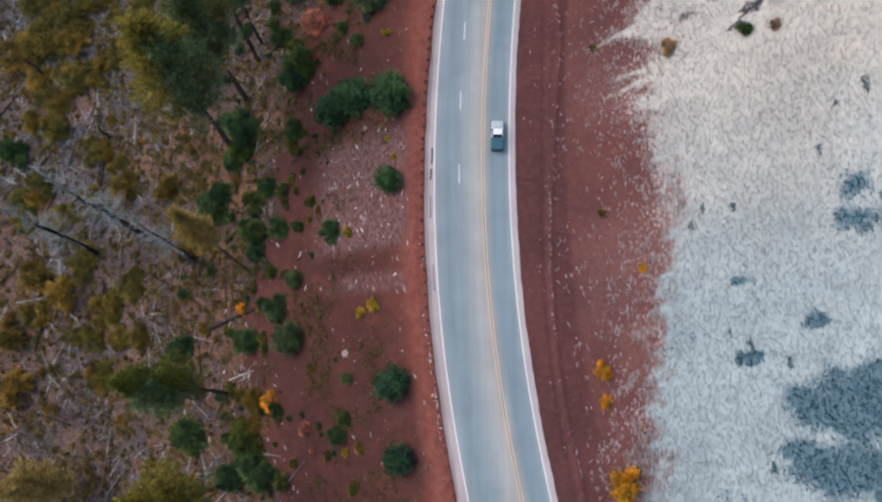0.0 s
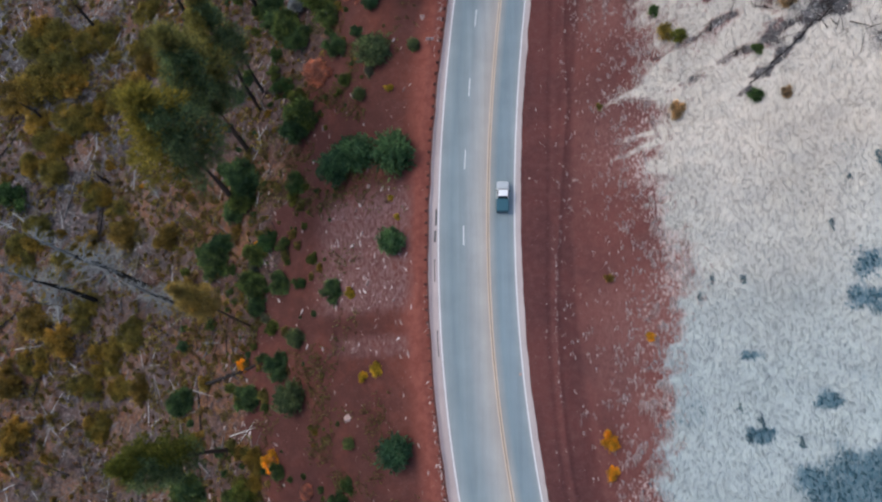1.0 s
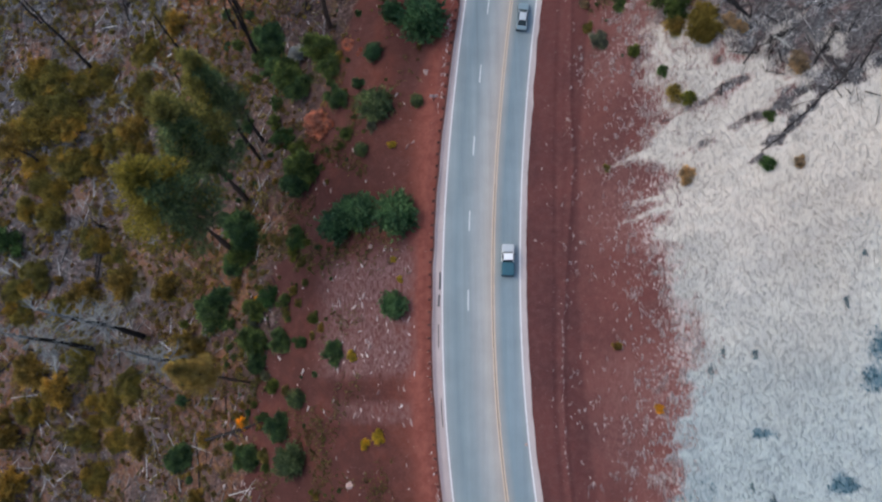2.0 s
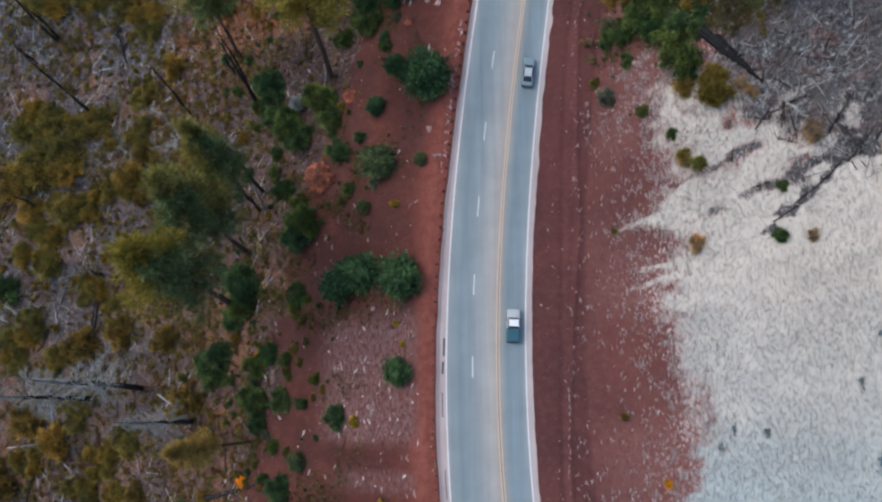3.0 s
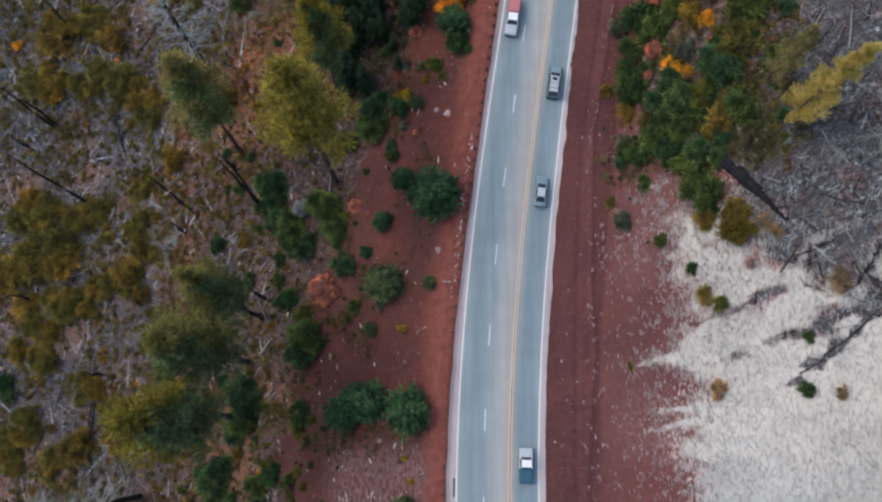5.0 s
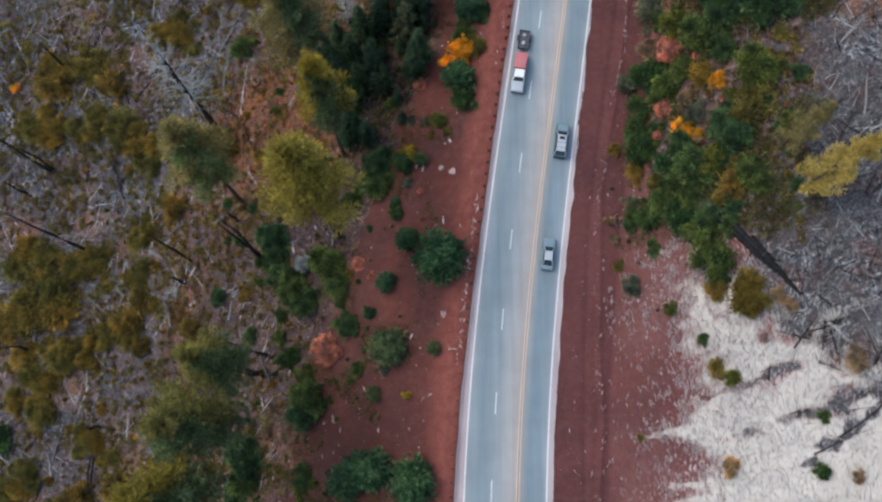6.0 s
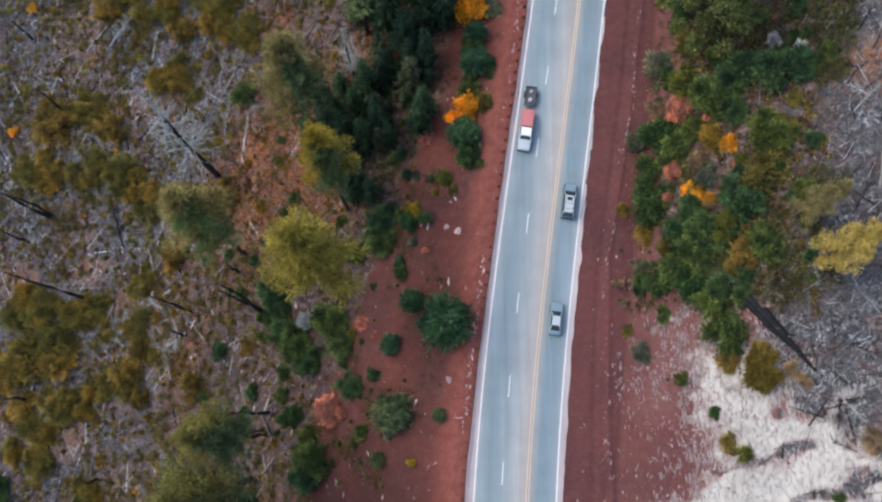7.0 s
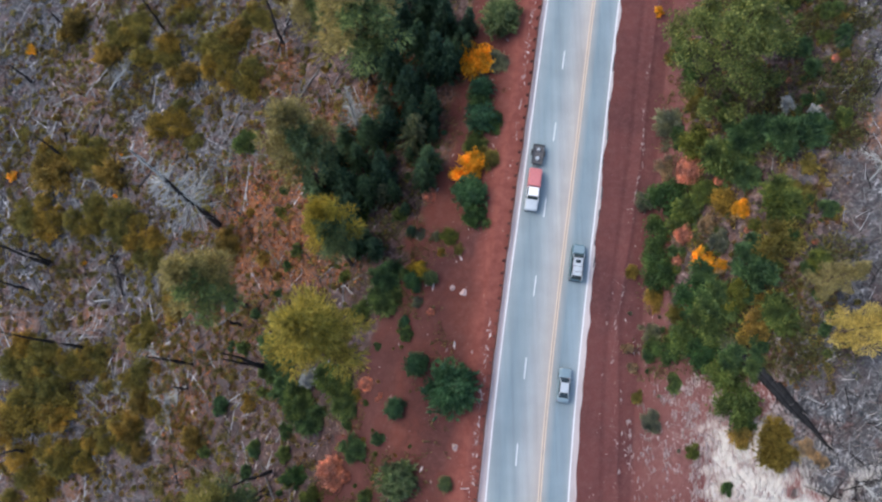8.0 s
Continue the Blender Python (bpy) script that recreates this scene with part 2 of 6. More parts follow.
def asphalt_material():
    n = Nodes("weathered_asphalt", 0.85, 0.3)
    u = n.attribute("across")
    lanes = n.ramp(u, [(0.0, (0.466, 0.378, 0.359)), (0.085, (0.425, 0.364, 0.352)), (0.13, (0.243, 0.294, 0.308)), (0.24, (0.192, 0.252, 0.274)), (0.38, (0.243, 0.294, 0.308)),
                       (0.50, (0.336, 0.350, 0.346)), (0.575, (0.370, 0.357, 0.332)), (0.625, (0.384, 0.343, 0.313)), (0.67, (0.288, 0.301, 0.293)), (0.74, (0.185, 0.252, 0.281)),
                       (0.86, (0.210, 0.273, 0.302)), (0.91, (0.255, 0.301, 0.315)), (0.945, (0.425, 0.392, 0.379)), (1.0, (0.453, 0.378, 0.359))])
    long = n.noise(0.5, 5.0, 0.65, n.stretched((1.2, 0.04, 1)))
    colour = n.mix(1.0, lanes, n.ramp(long, [(0.3, 0.86), (0.7, 1.13)]), "MULTIPLY")
    patch = n.noise(0.16, 3.0)
    colour = n.mix(1.0, colour, n.ramp(patch, [(0.35, 0.92), (0.65, 1.06)]), "MULTIPLY")
    fine = n.noise(40.0, 3.0, 0.7)
    n.bump(fine, 0.25, 0.01)
    return n.done(n.mix(1.0, colour, n.ramp(fine, [(0.3, 0.9), (0.7, 1.08)]), "MULTIPLY"))


def paint_material(name, colour):
    n = Nodes(name, 0.7, 0.3)
    worn = n.ramp(n.noise(3.0, 6.0, 0.8), [(0.30, 0.6), (0.45, 1.0)])
    return n.done(n.mix(1.0, colour, worn, "MULTIPLY"))


RED_SOIL, DUSKY_SOIL = (0.116, 0.038, 0.029), (0.080, 0.032, 0.029)
M_GROUND = ground_material()
M_ROAD = asphalt_material()
M_WHITE_LINE = paint_material("white_road_paint", (0.72, 0.73, 0.74))
M_YELLOW_LINE = paint_material("yellow_road_paint", (0.64, 0.50, 0.365))
M_TAR = plain_material("dark_tar_patch", (0.06, 0.065, 0.07), 0.8)
M_SEAL = plain_material("brown_joint_sealant", (0.14, 0.115, 0.105), 0.8)
M_SEAL_WORN = plain_material("worn_joint_sealant", (0.24, 0.21, 0.195), 0.8)
M_RAIL = plain_material("weathering_steel_rail", (0.12, 0.070, 0.064), 0.75, 0.2, 0.3, 0.5)
M_POST = bark_material("brown_timber_post", (0.045, 0.024, 0.022), (0.11, 0.058, 0.048), 6.0)
M_BARK = bark_material("grey_brown_pine_bark", (0.035, 0.026, 0.022), (0.11, 0.08, 0.065))
M_CHAR = bark_material("charred_bark", (0.012, 0.012, 0.013), (0.045, 0.04, 0.04))
M_GREY_WOOD = bark_material("bleached_grey_wood", (0.17, 0.18, 0.175), (0.41, 0.42, 0.405))
M_BURNT = bark_material("deep_black_char", (0.005, 0.006, 0.007), (0.026, 0.026, 0.028))
M_LOG = bark_material("weathered_grey_log", (0.075, 0.07, 0.068), (0.24, 0.23, 0.225))
M_STEM = bark_material("brown_shrub_stem", (0.04, 0.028, 0.02), (0.10, 0.07, 0.05), 8.0)
M_STONE = bark_material("pale_pinkish_stone", (0.26, 0.175, 0.16), (0.47, 0.36, 0.33))
L_PINE = leaf_material("olive_green_needles", (0.100, 0.120, 0.050), (0.276, 0.259, 0.087), (0.505, 0.434, 0.142))
# shade tone for the pine boughs turned away from the sun
L_PINE_SHADE = leaf_material("shaded_green_needles", (0.066, 0.110, 0.061), (0.152, 0.221, 0.107), (0.319, 0.398, 0.184))
L_PINE_YELLOW = leaf_material("yellow_green_needles", (0.123, 0.123, 0.037), (0.346, 0.288, 0.059), (0.615, 0.479, 0.100))
L_PINE_GOLD = leaf_material("golden_green_needles", (0.150, 0.146, 0.048), (0.382, 0.321, 0.074), (0.666, 0.528, 0.127))
L_PINE_STRAW = leaf_material("straw_olive_needles", (0.146, 0.128, 0.055), (0.336, 0.287, 0.122), (0.573, 0.488, 0.232))
L_PINE_BRIGHT = leaf_material("straw_yellow_needles", (0.185, 0.160, 0.062), (0.440, 0.370, 0.135), (0.700, 0.600, 0.250))
L_PINE_OCHRE = leaf_material("ochre_needles", (0.205, 0.161, 0.075), (0.521, 0.381, 0.126), (0.821, 0.609, 0.226))
L_PINE_PALE = leaf_material("pale_straw_needles", (0.138, 0.119, 0.051), (0.304, 0.264, 0.122), (0.497, 0.436, 0.224))
L_FIR = leaf_material("dark_blue_green_needles", (0.027, 0.063, 0.041), (0.063, 0.124, 0.078), (0.152, 0.250, 0.156))
L_FIR_LIGHT = leaf_material("grey_green_needles", (0.048, 0.080, 0.056), (0.128, 0.160, 0.096), (0.256, 0.272, 0.176))
L_JUNIPER = leaf_material("deep_green_foliage", (0.025, 0.070, 0.039), (0.064, 0.152, 0.081), (0.163, 0.295, 0.163), hues=((0.7, 0.8, 0.85), (0.95, 1.0, 1.0), (1.3, 1.2, 0.95)))
L_DARK = leaf_material("dark_olive_green_foliage", (0.041, 0.089, 0.049), (0.103, 0.178, 0.084), (0.247, 0.342, 0.154), hues=((0.7, 0.85, 0.9), (0.95, 1.0, 0.95), (1.5, 1.15, 0.7)))
L_GREEN = leaf_material("mid_green_foliage", (0.034, 0.065, 0.022), (0.091, 0.136, 0.046), (0.197, 0.243, 0.091), hues=((0.5, 0.8, 0.85), (0.85, 0.95, 0.9), (1.55, 1.15, 0.7)))
L_SAPLING = leaf_material("light_green_needles", (0.055, 0.101, 0.046), (0.138, 0.202, 0.092), (0.304, 0.368, 0.184))
L_SAGE = leaf_material("sage_grey_foliage", (0.096, 0.108, 0.084), (0.204, 0.228, 0.168), (0.336, 0.360, 0.276))
L_WHITE = leaf_material("pale_grey_dead_sprays", (0.290, 0.304, 0.304), (0.551, 0.566, 0.566), (0.841, 0.855, 0.855))
L_BROWN = leaf_material("olive_brown_dense_leaves", (0.085, 0.07, 0.022), (0.19, 0.15, 0.04), (0.34, 0.27, 0.07), even=True)
L_OLIVE = leaf_material("olive_brown_foliage", (0.105, 0.098, 0.038), (0.268, 0.228, 0.076), (0.490, 0.405, 0.140), hues=((0.75, 0.85, 0.9), (1.0, 1.0, 0.9), (1.35, 1.1, 0.8)))
L_OCHRE = leaf_material("ochre_autumn_foliage", (0.131, 0.092, 0.032), (0.319, 0.221, 0.063), (0.506, 0.370, 0.121))
L_ORANGE = leaf_material("orange_autumn_foliage", (0.42, 0.17, 0.015), (0.78, 0.37, 0.03), (0.92, 0.56, 0.08))
L_YELLOW = leaf_material("golden_yellow_foliage", (0.25, 0.17, 0.02), (0.50, 0.36, 0.045), (0.70, 0.52, 0.09))
L_BROAD = leaf_material("olive_green_broad_leaves", (0.043, 0.070, 0.025), (0.104, 0.135, 0.051), (0.209, 0.238, 0.093))
L_TAN = leaf_material("dull_tan_autumn_foliage", (0.25, 0.165, 0.10), (0.48, 0.345, 0.215), (0.64, 0.50, 0.35))
L_CORAL = leaf_material("coral_red_autumn_foliage", (0.30, 0.11, 0.075), (0.60, 0.235, 0.165), (0.82, 0.42, 0.31), hues=((0.92, 0.95, 0.95), (1.0, 1.0, 1.0), (1.06, 1.05, 1.05)))
L_TEAL = leaf_material("dark_teal_ground_cover", (0.029, 0.102, 0.138), (0.065, 0.167, 0.217), (0.145, 0.275, 0.334), even=True)
L_GRASS = grass_material()
L_FRINGE = leaf_material("pinkish_pale_tufts", (0.26, 0.175, 0.165), (0.44, 0.355, 0.34), (0.66, 0.60, 0.58), even=True)
L_WEED = leaf_material("dry_undergrowth", (0.086, 0.069, 0.025), (0.214, 0.161, 0.057), (0.385, 0.299, 0.113))
L_BRUSH = leaf_material("olive_and_ochre_brush", (0.077, 0.073, 0.031), (0.200, 0.171, 0.063), (0.364, 0.293, 0.119))
L_RUST = leaf_material("rust_brown_undergrowth", (0.077, 0.044, 0.022), (0.198, 0.110, 0.050), (0.352, 0.209, 0.088))
L_MIXED = leaf_material("green_and_rusty_weeds", (0.10, 0.055, 0.03), (0.11, 0.12, 0.045), (0.24, 0.24, 0.10))
L_FALLEN = leaf_material("rust_orange_fallen_leaves", (0.161, 0.055, 0.028), (0.368, 0.132, 0.055), (0.598, 0.253, 0.110))

# ---- the lie of the land ----
# the road's yellow line in the plan, and the slope across it: u metres to the right of that line
ROAD_CURVE = (1.5527, -0.5868, -1.9729, 0.2734, -3.1712, 8.4547, 5.9994, 7.4473)
SLOPE_U = (-1500, -110, -75, -50, -34, -20, -11.5, -9.5, 7.5, 13, 18, 27, 45, 70, 1500)
SLOPE_Z = (-60, -41.81, -35.0, -23.67, -15.04, -4.85, -0.8, 0, 0, -0.2, 3.96, 9.97, 20.35, 35.48, 110)
SLOPE_DRIFT = (9.3, 9.32, 8.62, 4.43, 2.86, 0.14, 0, 0, 0, 0, 3.39, 4.44, 0.65, -0.09, 0)


# a ditch and a low sandy ridge run beside the right shoulder
DITCH_Y, DITCH_U = (0, 40, 53, 69, 90, 121, 135), (7.9, 9.6, 9.6, 9.0, 8.0, 8.6, 8.4)
RIDGE_Y, RIDGE_U = (-12, 3, 14, 30, 45, 59, 68, 78, 93, 108, 124, 150), (8.8, 8.9, 9.2, 10.2, 11.3, 12.0, 11.0, 10.4, 9.2, 9.9, 10.2, 10.5)


def road_x(y):
    y = np.asarray(y, float)
    inside = np.clip(y, -18, 150)
    s = (inside - 60) / 80
    return np.polyval(ROAD_CURVE, s) + np.polyval(np.polyder(np.array(ROAD_CURVE)), s) / 80 * (y - inside)


def road_angle(y):
    return -math.atan((road_x(y + 0.5) - road_x(y - 0.5)).item())


def land(x, y):
    """The ground's height."""
    x, y = np.asarray(x, float), np.asarray(y, float)
    u = x - road_x(y)
    z = np.interp(u, SLOPE_U, SLOPE_Z) + np.interp(u, SLOPE_U, SLOPE_DRIFT) * (np.clip(y, -20, 150) - 60) / 80
    rough = np.clip((np.abs(u + 1) - 8.6) / 8, 0, 1)
    z = z + rough * ((value_noise(x, y, 9, 1) - 0.5) * 0.9 + (value_noise(x, y, 2.7, 2) - 0.5) * 0.35)
    z = z - 0.14 * np.exp(-(((u - np.interp(y, DITCH_Y, DITCH_U)) / 0.35) ** 2)) + 0.2 * np.exp(-(((u - np.interp(y, RIDGE_Y, RIDGE_U)) / 0.35) ** 2))
    z = z + 0.22 * np.exp(-(((u + 10.6) / 0.45) ** 2)) * (u < -9.4)
    return z


def land_at(x, y):
    return land(np.array([x]), np.array([y])).item()


# where the pale grass begins to the right of the road, along the walk
GRASS_Y = (-40, -9, -1, 5, 9.5, 14, 20, 26.5, 33, 38, 41, 44, 46.5, 52, 55, 58, 62, 66, 70, 76, 82, 88)
GRASS_U = (17, 18.6, 21.3, 21.3, 22.8, 23.6, 26, 26.6, 27.0, 24.5, 25.5, 23.8, 22, 25, 24.5, 21.5, 24, 23.6, 22.8, 20.4, 18, 30)


def zones(x, y):
    """How much of each kind of ground there is, from 0 to 1."""
    u = x - road_x(y)
    wob = (value_noise(x, y, 6, 11) - 0.5) * 4 + (value_noise(x, y, 1.5, 12) - 0.5) * 2
    streak = (value_noise((u + 0.2 * y) / 4.5, y - 0.3 * u, 1.1, 71) - 0.5) * 9 + (value_noise((u + 0.2 * y) / 3, y - 0.3 * u, 0.45, 72) - 0.5) * 6
    end = 86 - np.clip(u - 17, 0, 40) * 0.74
    grass = np.clip((u + wob * 0.85 + streak * 0.24 - np.interp(y, GRASS_Y, GRASS_U)) / 6 + 0.5, 0, 1) * np.clip((end - y + wob * 1.6 + (value_noise(x, y, 3.2, 29) - 0.5) * 9) / 12 + 0.5, 0, 1)
    for (ua, ya), (ub, yb), wide in (((16, 56.6), (24, 58.6), 0.55), ((18.3, 47.6), (25, 49.6), 0.6), ((19.5, 50.4), (25, 51.2), 0.4)):
        k = np.clip(((u - ua) * (ub - ua) + (y - ya) * (yb - ya)) / ((ub - ua) ** 2 + (yb - ya) ** 2), 0, 1)
        gap = np.hypot(u - ua - k * (ub - ua), y - ya - k * (yb - ya)) + (value_noise(x, y, 0.9, 73) - 0.5) * 0.5
        grass = np.maximum(grass, (0.45 + 0.4 * k) * np.exp(-((gap / (wide * (0.6 + k))) ** 2)))
    grass = grass * (1 - 0.42 * np.clip((y - 58) / 15, 0, 1))
    west = np.interp(y, (-20, 0, 25, 30, 46, 60, 75, 95, 118, 150), (-36, -42, -41, -36, -37, -35, -31, -28, -21, -20))
    litter = np.clip((west - u + wob) / 7 + 0.5, 0, 1)
    brow = np.interp(y, (48, 56, 64, 70, 76, 85, 100, 124, 150), (62, 47, 38, 32, 26.5, 28.5, 34, 33, 34))
    east = np.clip((u - brow + wob) / 5 + 0.5, 0, 1) * (y > 48)
    thicket = np.clip((u - 13.5 + wob * 0.5) / 3, 0, 1) * np.clip((y - 84) / 5, 0, 1)
    litter = np.maximum(np.maximum(litter, east), thicket * 0.75)
    ash = np.maximum(np.clip((-u - 45) / 25, 0, 1) * np.interp(y, (20, 45, 70, 120), (0.3, 0.5, 0.6, 1.0)), east)
    rust = 1.4 * np.exp(-(((u + 52) / 9) ** 2 + ((y - 114) / 13) ** 2)) + 0.6 * np.clip((value_noise(x, y, 13, 13) - 0.55) * 5, 0, 1) + 0.5 * np.clip((38 - y) / 18, 0, 1) * np.clip((value_noise(x, y, 4.5, 27) - 0.3) * 3, 0, 1)
    rust = rust * (u < 0)
    for ru, ry, rr in ((-65, 103, 5), (-85, 96, 4), (-101, 95, 5), (-95, 6, 5), (-71, 17, 4), (-47, 29, 3), (38.5, 116, 4.5)):
        rust = np.maximum(rust, 1.3 * np.exp(-(((u - ru) / rr) ** 2 + ((y - ry) / (rr * 0.8)) ** 2)) - 0.25 * value_noise(x, y, 2.2, 31))
    gravel = np.clip((u + 29) / 4, 0, 1) * np.clip((-11 - u) / 2, 0, 1) * np.clip((y - 25) / 2, 0, 1) * np.clip((47 - y) / 4, 0, 1)
    gravel = np.maximum(gravel, np.clip((u + 27) / 6, 0, 1) * np.clip((-12 - u) / 1, 0, 1) * np.clip((y - 18.5) / 1, 0, 1) * np.clip((22.5 - y) / 1, 0, 1) * 0.7)
    gravel = np.maximum(gravel, 0.85 * np.clip((u - 12) / 5, 0, 1) * np.clip((value_noise(x, y, 8, 14) - 0.35) * 3, 0, 1))
    # a dark gully and heaps of grey brush cross the upper field
    for (ua, ya), (ub, yb), wide in (((34.5, 54), (51, 72), 1.25), ((26, 57), (37, 61), 1.3), ((24, 62), (33, 66), 0.9), ((36, 62), (47, 64), 1.6), ((39, 67), (52, 67), 1.8)):
        k = np.clip(((u - ua) * (ub - ua) + (y - ya) * (yb - ya)) / ((ub - ua) ** 2 + (yb - ya) ** 2), 0, 1)
        gap = np.hypot(u - ua - k * (ub - ua), y - ya - k * (yb - ya)) + (value_noise(x, y, 1.2, 16) - 0.5) * 1.2 * wide + (value_noise(x, y, 3, 30) - 0.5) * (wide - 1) * 2
        mark = np.exp(-((gap / (wide * (0.35 + 0.8 * k))) ** 2)) * (1 if wide == 1.25 else 0.75)
        grass, litter, ash = grass * (1 - 0.95 * mark), np.maximum(litter, mark), np.maximum(ash, mark)
    # dead brush thickens over the top of the field
    heaps = np.clip((value_noise(x, y, 2.4, 32) + 0.5 * value_noise(x, y, 6, 33) - 0.86) * 4.5, 0, 1) * np.clip((y - 57 + 0.25 * (u - 30)) / 7, 0, 1) * np.clip((u - 26) / 6, 0, 1) * 0.85
    grass, litter, ash = grass * (1 - heaps), np.maximum(litter, heaps), np.maximum(ash, heaps)
    moss = np.clip((value_noise(x, y, 5.5, 15) - 0.45) * 4, 0, 1) * np.clip((36 - y) / 28, 0.1, 1) * 0.42
    for mu, my, mr in ((36, -4, 2.5), (33, 8, 1.4), (39, 12, 1.3), (40.5, 1, 5), (45, 3.5, 5), (36.5, 2.8, 2.2), (38.5, -6, 4), (45, -7, 5.5), (44.8, 24.2, 2.4), (45.5, 28.3, 2.0), (33, 17.6, 1.2)):
        gap = np.hypot(u - mu, (y - my) * 1.35) + (value_noise(x, y, 2.4, 17) - 0.5) * 3 + (value_noise(x, y, 0.9, 18) - 0.5) * 1.5
        moss = np.maximum(moss, 0.9 * np.clip(1.3 - 0.7 * gap / mr, 0, 1))
    gap = np.interp(y, GRASS_Y, GRASS_U) - u
    fringe = np.clip(1 - gap / 10, 0, 1) * np.clip((u - 11) / 3, 0, 1) * (0.4 + 0.9 * (value_noise(x, y, 4, 28) - 0.5)) + 0.16 * np.exp(-(((u - np.interp(y, GRASS_Y, GRASS_U)) / 2.0) ** 2)) * (y < 84)
    crest = u - np.interp(y, RIDGE_Y, RIDGE_U) + (value_noise(x, y, 3, 20) - 0.5) * 0.9 + (value_noise(x, y, 9, 26) - 0.5) * 1.0
    fringe = np.maximum(fringe, 0.72 * np.exp(-((crest / 0.2) ** 2)) * np.clip((value_noise(x, y, 4, 19) - 0.3) * 3, 0, 1))
    # darkening put into the ground colour along the foot of the trees
    edge_darkening = np.clip((u + 70) / 16, 0, 1) * np.clip((-12 - u) / 6, 0, 1) * np.interp(y, (-30, 30, 70, 98, 112), (0.95, 0.9, 0.85, 0.45, 0.0)) * np.clip(0.4 + 1.2 * value_noise(x, y, 7, 34), 0, 1)
    return grass, litter, ash, np.clip(rust, 0, 1), gravel, np.clip(moss, 0, 1), np.clip(u / 6, 0, 1), np.clip((48 - y + wob * 2) / 35, 0, 1), np.clip((u + 13.5 + wob * 0.3) / 2, 0, 1) * (u < -8), fringe, edge_darkening


def build_ground():
    near = 0.35
    us = np.unique(np.concatenate([-np.geomspace(116, 1500, 16), np.arange(-115, -16, 0.7), np.arange(-16, 24, near), np.arange(24, 75, 0.7), np.geomspace(75.5, 1500, 18)]))
    ys = np.unique(np.concatenate([-np.geomspace(36, 1500, 16), np.arange(-35, 175, 0.6), np.geomspace(176, 1500, 18)]))
    U, Y = np.meshgrid(us, ys)
    X = road_x(Y) + U
    Z = land(X, Y)
    n, m = len(us), len(ys)
    idx = np.arange(n * m).reshape(m, n)
    faces = np.stack([idx[:-1, :-1], idx[:-1, 1:], idx[1:, 1:], idx[1:, :-1]], -1).reshape(-1, 4)
    me = raw_mesh("ground", np.stack([X, Y, Z], -1).reshape(-1, 3), faces, [M_GROUND])
    for name, v in zip(("grass", "litter", "ash", "rust", "gravel", "moss", "mauve", "cool", "verge", "fringe", "edge_darkening"), zones(X, Y)):
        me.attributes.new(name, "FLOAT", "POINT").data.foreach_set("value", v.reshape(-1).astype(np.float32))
    me.polygons.foreach_set("use_smooth", np.ones(len(me.polygons), bool))
    tagged(new("ground", me), "red soil hillside with litter and pale dry grass", "ground", kind="structure")


build_ground()


def right_edge(y):
    return np.interp(y, (60, 90, 108, 145), (5.05, 5.0, 4.55, 4.45)) + (value_noise(y, y * 0, 2.2, 21) - 0.5) * np.interp(y, (40, 90), (0.1, 0.5)) + (value_noise(y, y * 0, 0.7, 22) - 0.5) * 0.12


def left_edge(y):
    return np.interp(y, (35, 60, 80, 140), (-9.05, -8.8, -8.45, -8.3)) + (value_noise(y, y * 0, 3.0, 23) - 0.5) * 0.15


